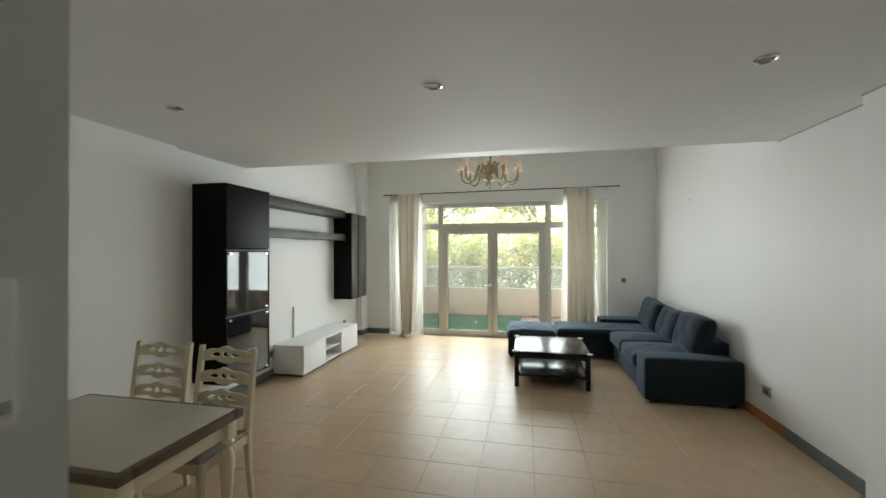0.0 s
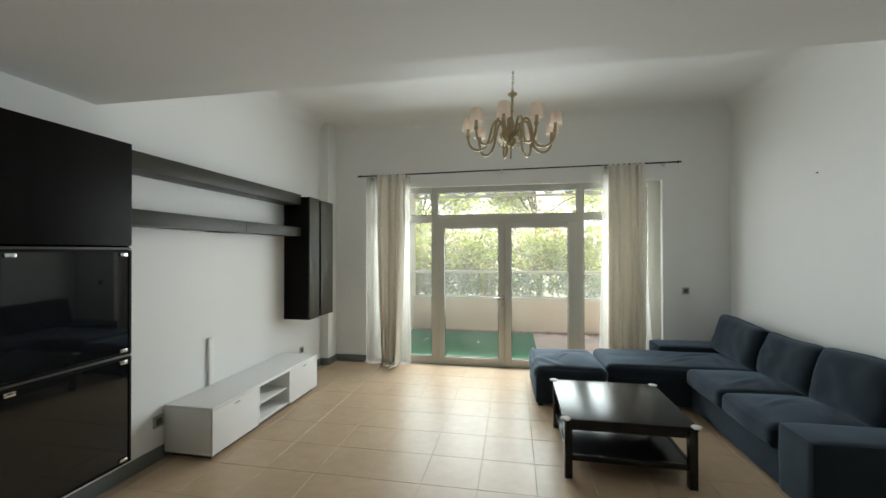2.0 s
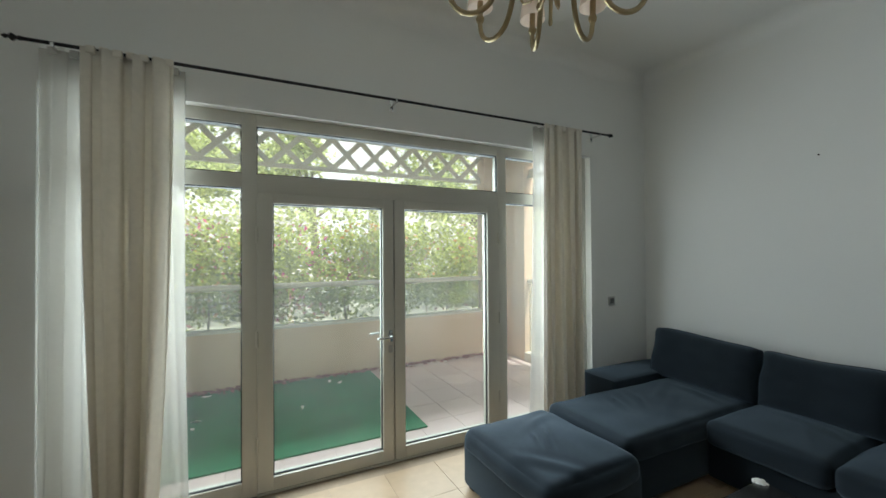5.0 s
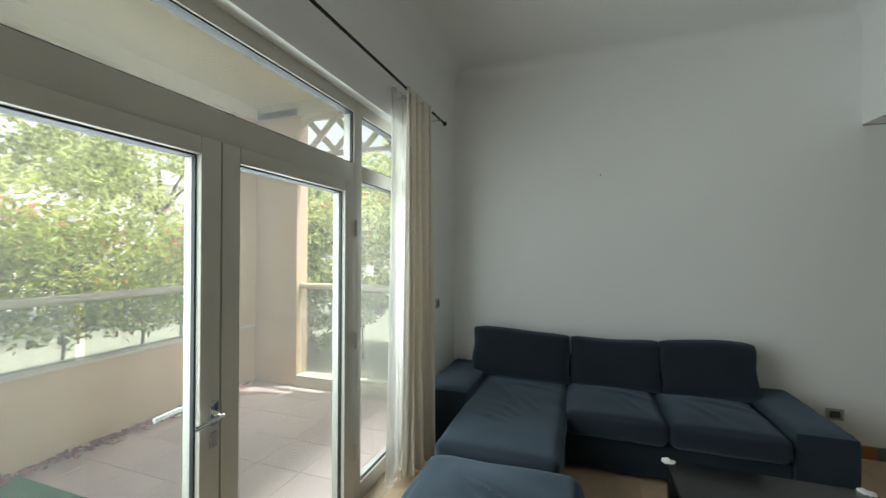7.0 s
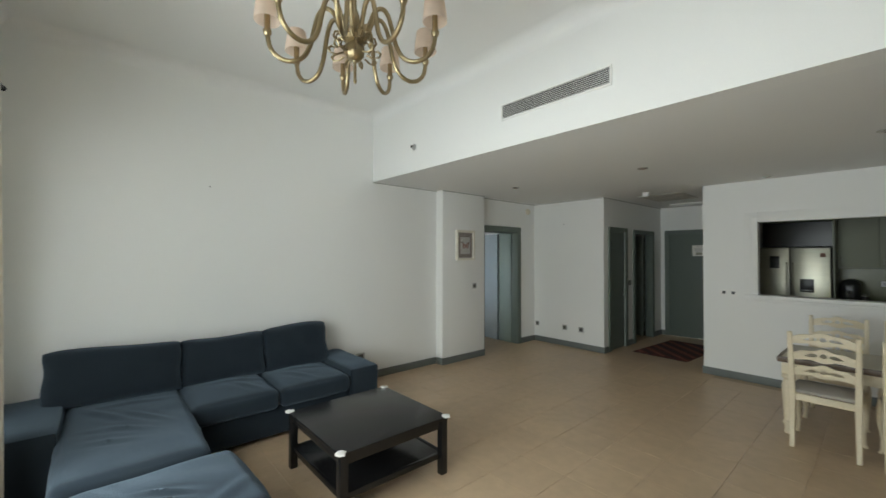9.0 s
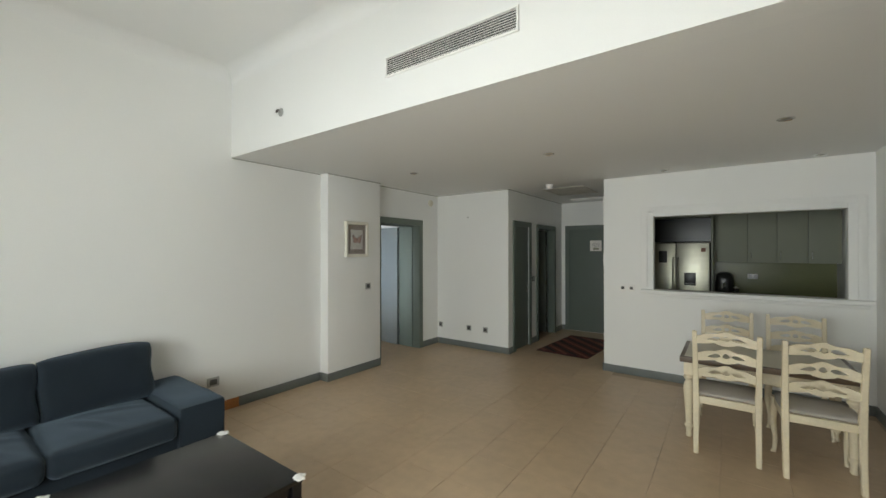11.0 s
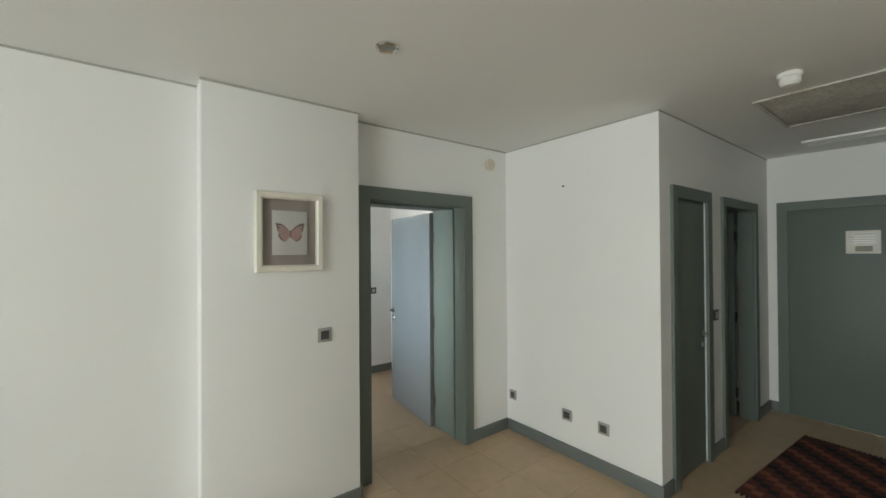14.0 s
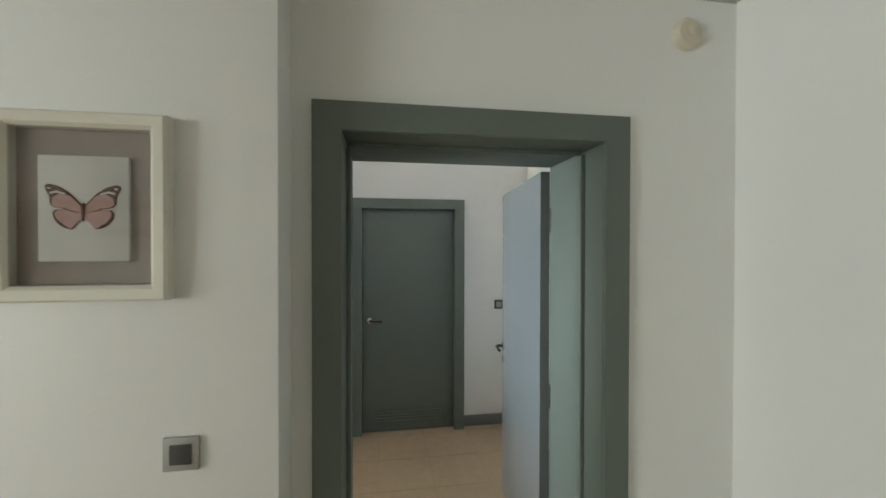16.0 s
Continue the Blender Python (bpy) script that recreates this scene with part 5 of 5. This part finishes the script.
part("tabletop", boxes((-TX + 0.034, TX - 0.034, -TY + 0.034, TY - 0.034, 0.72, 0.761), bevel=0.003), TABLETOP, dt, "worn cream tabletop")
for s in (-1, 1):
    part("apron", boxes((-TX + 0.07, TX - 0.07, s * (TY - 0.06) - 0.01, s * (TY - 0.06) + 0.01, 0.60, 0.705), bevel=0.003), CREAM, dt)
    part("apron", boxes((s * (TX - 0.06) - 0.01, s * (TX - 0.06) + 0.01, -TY + 0.07, TY - 0.07, 0.60, 0.705), bevel=0.003), CREAM, dt)
    for t in (-1, 1):
        lx, ly = s * (TX - 0.065), t * (TY - 0.065)
        bm = lathe(((0.018, 0.0), (0.026, 0.012), (0.02, 0.05), (0.022, 0.08), (0.034, 0.10), (0.034, 0.115), (0.024, 0.13), (0.028, 0.22), (0.038, 0.38), (0.042, 0.45), (0.036, 0.50), (0.024, 0.53), (0.04, 0.55), (0.042, 0.565), (0.026, 0.585)), (lx, ly, 0), 18)
        bx(bm, lx - 0.036, lx + 0.036, ly - 0.036, ly + 0.036, 0.585, 0.705, 0.004)
        part("leg", bm, CREAM, dt, "turned cream leg")

# ---- picture ----
pf = thing("picture_frame", 2.065, 3.122, 1.56, 0, "ivory box frame with a pink butterfly on white card", "picture")
PW, PH = 0.392, 0.472
ring_bm = bmesh.new()
loops = []
for inset, depth in ((0.0, 0.0), (0.0, -0.034), (0.006, -0.042), (0.030, -0.040), (0.040, -0.030), (0.042, -0.002)):
    loops.append([ring_bm.verts.new((depth, y, z)) for y, z in ((-PW / 2 + inset, inset), (PW / 2 - inset, inset), (PW / 2 - inset, PH - inset), (-PW / 2 + inset, PH - inset))])
for a, b in zip(loops, loops[1:]):
    for k in range(4):
        ring_bm.faces.new((a[k], a[(k + 1) % 4], b[(k + 1) % 4], b[k]))
part("frame", ring_bm, PICFRAME, pf, "", 25)
part("mount", boxes((-0.012, -0.002, -PW / 2 + 0.042, PW / 2 - 0.042, 0.042, PH - 0.042)), MATBOARD, pf, "taupe fabric mount")
card = part("card", boxes((-0.022, -0.012, -0.101, 0.101, 0.100, 0.364), bevel=0.001), PAPER, pf, "white card")
gp = part("glazing", boxes((-0.034, -0.032, -PW / 2 + 0.04, PW / 2 - 0.04, 0.04, PH - 0.04)), PICGLASS, pf, "clear picture glass")
gp.visible_shadow = False


def wing(pts, grow, x, mat, name):
    """A flat wing outline, mirrored to both sides, set off the card."""
    bm = bmesh.new()
    cy, cz = sum(p[0] for p in pts) / len(pts), sum(p[1] for p in pts) / len(pts)
    for s in (-1, 1):
        f = bm.faces.new([bm.verts.new((x, s * (cy + (py - cy) * grow), 0.229 + cz + (pz - cz) * grow)) for py, pz in pts])
        r = bmesh.ops.extrude_face_region(bm, geom=[f])
        bmesh.ops.translate(bm, vec=(-0.0012, 0, 0), verts=[v for v in r["geom"] if isinstance(v, bmesh.types.BMVert)])
    return part(name, bm, mat, card)


fore = ((0.002, 0.010), (0.028, 0.040), (0.051, 0.056), (0.074, 0.064), (0.084, 0.060), (0.084, 0.051), (0.075, 0.034), (0.074, 0.014), (0.065, 0.006), (0.040, 0.001), (0.002, -0.011))
hind = ((0.002, -0.005), (0.040, 0.000), (0.062, 0.000), (0.069, -0.008), (0.066, -0.022), (0.056, -0.036), (0.042, -0.046), (0.026, -0.049), (0.012, -0.030), (0.003, -0.020))
wing(fore, 1.0, -0.0225, WINGDARK, "fore_wing")
wing(hind, 1.0, -0.0225, WINGDARK, "hind_wing")
wing(((0.002, 0.006), (0.029, 0.034), (0.050, 0.040), (0.066, 0.031), (0.070, 0.014), (0.062, 0.007), (0.040, 0.002), (0.002, -0.009)), 1.0, -0.0240, WINGPINK, "wing_field")
wing(((0.002, -0.010), (0.040, -0.001), (0.058, -0.001), (0.063, -0.009), (0.060, -0.020), (0.051, -0.031), (0.039, -0.040), (0.026, -0.048), (0.012, -0.030), (0.003, -0.020)), 1.0, -0.0240, WINGPINK, "wing_field")
wing(((0.072, 0.043), (0.058, 0.047), (0.038, 0.0405), (0.039, 0.0375), (0.058, 0.042), (0.072, 0.038)), 1.0, -0.0254, PAPER, "wing_spot")
wing(((0.070, 0.054), (0.078, 0.055), (0.078, 0.051), (0.071, 0.050)), 1.0, -0.0254, PAPER, "wing_spot")
wing(((0.037, 0.003), (0.040, 0.006), (0.043, 0.003), (0.040, 0.000)), 1.0, -0.0254, WINGDARK, "wing_spot")
part("butterfly_body", tube([(-0.025, 0, 0.200), (-0.026, 0, 0.222), (-0.026, 0, 0.237), (-0.024, 0, 0.246)], [0.002, 0.0035, 0.004, 0.0025], 8), WINGDARK, card)


# ---- sockets, switches and ceiling fittings ----
def socket(x, y, z, rz, w, hgt, label, mat, inner, category="socket", two=False, name="wall_socket", sockets="sockets and switches", cut=0.6):
    """A wall plate; local -y is out of the wall."""
    ob = thing(name, x, y, z, rz, label, category, sockets)
    part("plate", boxes((-w / 2, w / 2, -0.012, 0, -hgt / 2, hgt / 2), bevel=0.003), mat, ob)
    for c in ((-w / 4, w / 4) if two else (0,)):
        ww = w / 4 if two else w / 2
        part("insert", boxes((c - ww * cut, c + ww * cut, -0.015, -0.011, -hgt * cut / 2, hgt * cut / 2), bevel=0.001), inner, ob)
    return ob


socket(2.065, 2.908, 1.15, -90, 0.088, 0.088, "brushed grey light switch with dark rocker", GREYPLASTIC, DARKPLASTIC, "switch", name="light_switch")
for x, wd in ((2.145, 0.075), (1.555, 0.088), (1.235, 0.088)):
    socket(x, 1.073, 0.335, 180, wd, 0.088, "brushed grey socket low on the wall", GREYPLASTIC, DARKPLASTIC)
socket(2.21, 4.875, 0.32, -90, 0.115, 0.09, "dark grey cable socket behind the sofa arm", GREYPLASTIC, DARKPLASTIC)
socket(1.68, 8.065, 1.12, 0, 0.085, 0.09, "brushed grey thermostat switch beside the window", GREYPLASTIC, DARKPLASTIC, "switch", name="light_switch")
for x, w in ((-0.86, 0.088), (-0.965, 0.088)):
    socket(x, 1.05, 1.145, 180, w, 0.088, "white light switch with small grey rockers by the hatch", WHITEPLASTIC, DARKPLASTIC, "switch", name="light_switch", cut=0.42)
socket(-3.26, 5.165, 0.30, 90, 0.09, 0.09, "grey socket low behind the white bench", GREYPLASTIC, DARKPLASTIC)
socket(-3.26, 7.28, 0.34, 90, 0.085, 0.085, "grey socket under the hanging cabinets", GREYPLASTIC, DARKPLASTIC)
socket(4.55, 1.28, 1.14, -90, 0.085, 0.085, "dark switch on the bedroom wall", DARKPLASTIC, GREYPLASTIC, "switch", name="light_switch")
socket(0.82, 0.10, 1.14, -90, 0.085, 0.085, "dark switch between the corridor doors", DARKPLASTIC, GREYPLASTIC, "switch", name="light_switch")


def downlight(x, y, r=0.055):
    ob = thing("downlight", x, y, 2.62, 0, "white recessed ceiling downlight, switched off", "ceiling light", "ceiling downlights")
    part("ring", lathe(((r, 0.0), (r, -0.006), (r * 0.82, -0.010), (r * 0.72, -0.004), (r * 0.72, 0.0)), (0, 0, 0), 24), CHROME, ob, "thin satin ring")
    part("lens", lathe(((0.0001, -0.0015), (r * 0.72, -0.003)), (0, 0, 0), 24), BULB, ob)


for x, y in ((-2.35, 2.87), (-0.54, 2.89), (1.2, 2.93), (-1.37, 1.28), (-2.76, 1.26)):
    downlight(x, y)

det = thing("smoke_detector", 0.15, 1.05, 2.62, 0, "white round smoke detector on the ceiling", "smoke detector")
part("base", lathe(((0.055, 0.0), (0.055, -0.018), (0.05, -0.024)), (0, 0, 0), 24), WHITEPLASTIC, det)
part("sensor_head", lathe(((0.046, -0.022), (0.048, -0.05), (0.036, -0.065), (0.012, -0.07)), (0, 0, 0), 24), WHITEPLASTIC, det)
al = thing("alarm_sounder", 2.22, 1.293, 2.468, 0, "round aged cream sounder high on the wall", "alarm")
part("body", lathe(((0.055, 0), (0.055, 0.022), (0.045, 0.034), (0.012, 0.038)), (0, 0, 0), 26, tilt=Matrix.Rotation(radians(-90), 4, "Y")), CREAMPLASTIC, al)
part("grille", lathe(((0.018, 0.034), (0.018, 0.041), (0.012, 0.042)), (0, 0, 0), 18, tilt=Matrix.Rotation(radians(-90), 4, "Y")), CREAMPLASTIC, al)
dc = thing("door_chime", -0.617, 0.94, 2.22, 0, "white door chime box high on the corridor wall", "door chime")
part("case", boxes((0, 0.032, -0.04, 0.04, 0, 0.145), bevel=0.005), WHITEPLASTIC, dc)
part("grille_bar", boxes((0.0322, 0.0345, -0.025, 0.025, 0.03, 0.036), bevel=0.0005), GREYPLASTIC, dc)
ic = thing("intercom_handset", -0.617, 0.94, 1.41, 0, "white wall intercom with handset beside the entrance", "intercom")
part("base", boxes((0, 0.014, -0.045, 0.045, 0.02, 0.2), bevel=0.004), WHITEPLASTIC, ic)
part("handset", boxes((0.015, 0.034, -0.04, -0.002, 0.025, 0.07), (0.021, 0.034, -0.04, -0.002, 0.065, 0.155), (0.015, 0.034, -0.04, -0.002, 0.15, 0.195), bevel=0.005), WHITEPLASTIC, ic)
part("button", boxes((0.0142, 0.018, 0.015, 0.04, 0.04, 0.055), bevel=0.001), GREYPLASTIC, ic)
for x, z in ((1.295, 2.905), (-2.37, 2.90)):
    sp = thing("sprinkler", x, 4.694, z, 0, "small metal sidewall sprinkler on the bulkhead", "sprinkler", "sprinklers")
    part("rose", lathe(((0.038, 0), (0.038, 0.004), (0.026, 0.01)), (0, 0, 0), 18, tilt=Matrix.Rotation(radians(-90), 4, "X")), GREYPLASTIC, sp)
    part("nozzle", lathe(((0.01, 0.01), (0.01, 0.03), (0.006, 0.04)), (0, 0, 0), 12, tilt=Matrix.Rotation(radians(-90), 4, "X")), GREYPLASTIC, sp)
    part("deflector", boxes((-0.014, 0.014, 0.04, 0.043, -0.014, 0.014), (-0.014, 0.014, 0.02, 0.043, 0.012, 0.014)), HINGE, sp)

vent = thing("air_vent", -0.545, 4.694, 2.945, 0, "white slatted air grille in the bulkhead", "air vent")
# Dark sheet on the bulkhead face, painting the shade between the slats.
part("duct_shade", boxes((-0.50, 0.50, 0.0005, 0.002, -0.065, 0.065)), DARKPLASTIC, vent)
part("frame", boxes((-0.515, 0.515, 0, 0.014, 0.06, 0.075), (-0.515, 0.515, 0, 0.014, -0.075, -0.06), (-0.515, -0.50, 0, 0.014, -0.06, 0.06), (0.50, 0.515, 0, 0.014, -0.06, 0.06), bevel=0.002), WHITEPLASTIC, vent)
for k in range(8):
    s = part("slat", boxes((-0.50, 0.50, -0.0055, 0.0055, -0.0014, 0.0014)), WHITEPLASTIC, vent)
    s.matrix_basis = pose(0, 0.008, -0.0525 + 0.015 * k, -20)
ah = thing("ceiling_hatch", 0.08, 0.30, 2.62, 0, "grey-white access panel in the corridor ceiling", "access panel")
part("panel", boxes((-0.29, 0.29, -0.39, 0.39, -0.006, -0.001), bevel=0.002), DUSTY, ah, "dusty grey panel")
for row in ((-0.32, 0.32, -0.42, -0.395), (-0.32, 0.32, 0.395, 0.42), (-0.32, -0.295, -0.395, 0.395), (0.295, 0.32, -0.395, 0.395)):
    part("frame_strip", boxes((*row, -0.012, -0.001), bevel=0.002), DUSTY, ah)
cg = thing("ceiling_vent", 0.10, -0.86, 2.62, 0, "white slot diffuser in the corridor ceiling", "air vent")
part("frame", boxes((-0.33, 0.33, -0.10, -0.085, -0.02, 0), (-0.33, 0.33, 0.085, 0.10, -0.02, 0), (-0.33, -0.315, -0.085, 0.085, -0.02, 0), (0.315, 0.33, -0.085, 0.085, -0.02, 0), bevel=0.002), WHITEPLASTIC, cg)
for k in range(5):
    part("slat", boxes((-0.315, 0.315, -0.075 + 0.034 * k, -0.058 + 0.034 * k, -0.016, -0.004)), WHITEPLASTIC, cg)
tagged(part("wall_screw", lathe(((0.007, 0), (0.007, 0.006), (0.003, 0.02)), (1.575, 1.073, 2.207), 10, tilt=Matrix.Rotation(radians(-90), 4, "X")), HINGE), "dark screw stuck in the white back wall", "screw")
tagged(part("wall_screw", lathe(((0.006, 0), (0.006, 0.005), (0.003, 0.015)), (2.21, 6.61, 2.34), 10, tilt=Matrix.Rotation(radians(-90), 4, "Y")), HINGE), "dark screw stuck in the wall above the sofa", "screw")

# ---- rug ----
rg = thing("entrance_rug", 0.09, -0.12, 0, -4, "worn dark red woven rug with stepped black and rust stripes", "rug")
part("weave", boxes((-0.42, 0.42, -0.72, 0.72, 0.0, 0.009), bevel=0.002), RUGRED, rg)
for k in range(14):
    cells = [(-0.41 + 0.0586 * i, -0.68 + 0.145 * k - 0.05 * i) for i in range(14)]
    cells = [c for c in cells if -0.70 < c[1] < 0.64]
    if len(cells) < 2:
        continue
    outline = [q for x, y in cells for q in ((x, y + 0.066), (x + 0.0586, y + 0.066))] + [q for x, y in cells[::-1] for q in ((x + 0.0586, y), (x, y))]
    bm = bmesh.new()
    bm.faces.new([bm.verts.new((p, q, 0.0096)) for p, q in outline])
    part("stepped_stripe", bm, (RUGDARK, RUGTAN)[k % 2], rg, "", 0)
for s in (-1, 1):
    part("fringe", boxes(*[(-0.41 + 0.03 * i, -0.395 + 0.03 * i, s * 0.72, s * 0.75, 0.001, 0.006) if s > 0 else (-0.41 + 0.03 * i, -0.395 + 0.03 * i, -0.75, -0.72, 0.001, 0.006) for i in range(28)]), RUGDARK, rg)

# ---- kitchen beyond the hatch ----
fg = thing("refrigerator", -1.345, -0.70, 0, 0, "brushed steel side-by-side refrigerator with dispenser", "refrigerator")
part("body", boxes((-0.42, 0.42, -0.68, -0.06, 0.02, 1.77), bevel=0.006), KITDARK, fg)
for x0, x1 in ((-0.42, 0.03), (0.04, 0.42)):
    d = part("door", boxes((x0, x1, -0.055, 0.0, 0.06, 1.765), bevel=0.012), STEEL, fg, "brushed steel door")
    hx = 0.0 if x0 < 0 else 0.07
    part("handle", tube([(hx, 0.0, 0.55), (hx, 0.045, 0.58), (hx, 0.045, 1.5), (hx, 0.0, 1.53)], 0.012, 10), STEEL, d)
dp = part("dispenser", boxes((-0.24, -0.08, -0.004, 0.006, 1.08, 1.285), bevel=0.004), KITDARK, fg, "black water dispenser")
part("tray", boxes((-0.22, -0.10, 0.004, 0.02, 1.11, 1.118)), CHROME, dp)
part("note", boxes((-0.37, -0.31, 0.0, 0.004, 1.62, 1.68)), REDWOOD, fg, "small brown magnet")
part("towel", boxes((0.16, 0.28, 0.0, 0.012, 1.44, 1.635), bevel=0.004), KITDARK, fg, "dark cloth hung on the door")
uc = thing("bridge_cabinet", -1.345, -0.75, 1.98, 0, "grey kitchen cabinet above a dark-filled gap over the refrigerator", "cabinet")
part("body", boxes((-0.43, 0.43, -0.62, 0, 0.20, 0.635)), KITGREY, uc)
# Near-black block fills the open gap, its shade put into the colour.
part("niche_shade", boxes((-0.43, 0.43, -0.62, -0.3, -0.19, 0.198)), KITDARK, uc)
sdp = thing("end_panel", -1.79, -1.08, 0, 0, "grey kitchen side panel beside the refrigerator", "panel")
part("board", boxes((-0.02, 0.0, -0.31, 0.36, 0, 2.615)), KITGREY, sdp)
xs = (-1.812, -2.25, -2.60, -2.95, -3.30)
for a, b in zip(xs, xs[1:]):
    w = thing("wall_unit", a, -1.4, 1.45, 0, "grey kitchen wall unit, closed", "cabinet", "kitchen wall units")
    part("body", boxes((b - a + 0.002, -0.002, 0, 0.33, 0, 1.165)), KITGREY, w)
    d = part("door", boxes((b - a + 0.004, -0.004, 0.332, 0.35, 0, 1.16), bevel=0.003), KITGREY, w)
    part("handle", tube([(-0.04, 0.35, 0.05), (-0.04, 0.37, 0.06), (-0.04, 0.37, 0.16), (-0.04, 0.35, 0.17)], 0.005, 8), CHROME, d)
    u = thing("base_unit", a, -1.4, 0, 0, "grey kitchen base unit, closed", "cabinet", "kitchen base units")
    part("body", boxes((b - a + 0.002, -0.002, 0, 0.56, 0.1, 0.87)), KITGREY, u)
    part("door", boxes((b - a + 0.004, -0.004, 0.562, 0.58, 0.11, 0.86), bevel=0.003), KITGREY, u)
    part("plinth", boxes((b - a + 0.002, -0.002, 0.05, 0.5, 0, 0.1)), KITDARK, u)
tagged(part("worktop", boxes((-3.3, -1.812, -1.4, -0.79, 0.87, 0.91), bevel=0.004), COUNTER), "grey stone kitchen worktop", "worktop")
structure("splashback", boxes((-3.3, -1.812, -1.4, -1.388, 0.91, 1.45)), SPLASH, "olive tiled kitchen splashback", "splashback")
socket(-2.32, -1.386, 1.22, 180, 0.13, 0.08, "white double socket on the splashback", WHITEPLASTIC, GREYPLASTIC, two=True)
cm = thing("coffee_machine", -1.95, -1.05, 0.91, 0, "black rounded coffee machine on the worktop", "coffee machine")
part("body", cushion(-0.11, 0.11, -0.16, 0.10, 0.03, 0.36, 0.02, 6, 0.06, 51), KITDARK, cm)
part("base", boxes((-0.11, 0.11, -0.16, 0.16, 0, 0.035), bevel=0.008), KITDARK, cm)
part("spout", lathe(((0.015, 0.16), (0.02, 0.2), (0.02, 0.22)), (0, 0.12, 0), 12), CHROME, cm)
cn = thing("canister", -2.10, -1.02, 0.91, 0, "small dark kitchen canister on the worktop", "canister")
part("jar", lathe(((0.04, 0), (0.042, 0.01), (0.042, 0.13), (0.038, 0.135)), (0, 0, 0), 18), KITDARK, cn)
part("lid", lathe(((0.043, 0.135), (0.043, 0.15), (0.015, 0.155), (0.012, 0.17)), (0, 0, 0), 18), STEEL, cn)

# ---- floor tiles, one by one ----
P = 0.40
tile_bm = bmesh.new()
bx(tile_bm, 0.001, P - 0.001, 0.001, P - 0.001, -0.02, 0.0)
bmesh.ops.bevel(tile_bm, geom=[e for e in tile_bm.edges if all(v.co.z > -0.001 for v in e.verts)], offset=0.0012, segments=1, affect="EDGES")
tile_mesh = mesh_of("tile", tile_bm, TILE, 0)
floor_ob = bpy.data.objects["floor"]
rest = bmesh.new()
for i in range(-9, 13):
    for j in range(-20, 7):
        x, y = 0.05 + i * P, 5.61 + j * P
        cx, cy = x + P / 2, y + P / 2
        main = -3.30 < cx < 2.3 and 1.0 < cy < 8.2
        hall = -0.7 < cx < 0.9 and -1.5 < cy <= 1.0
        bed = 2.3 <= cx < 4.7 and 0.9 < cy < 5.6
        if hall or main and not (cx < -0.7 and cy < 1.05):
            t = new("tile", tile_mesh)
            t.parent = floor_ob
            t.location = (x, y, 0.0)
        elif bed:
            bx(rest, x + 0.0014, x + P - 0.0014, y + 0.0014, y + P - 0.0014, -0.02, 0.0)
tagged(part("tile_field", rest, TILE, floor_ob, "beige floor tiles of the bedroom", 0), kind="stuff")
ter = bmesh.new()
bx(ter, 0.002, P - 0.002, 0.002, P - 0.002, -0.04, -0.022)
bmesh.ops.bevel(ter, geom=[e for e in ter.edges if all(v.co.z > -0.023 for v in e.verts)], offset=0.002, segments=1, affect="EDGES")
terrace_mesh = mesh_of("terrace_tile", ter, TERRACE, 0)
for i in range(12):
    for j in range(6):
        t = new("terrace_tile", terrace_mesh)
        t.parent = bpy.data.objects["terrace_floor"]
        t.location = (-2.60 + i * P, 8.34 + j * P, 0)
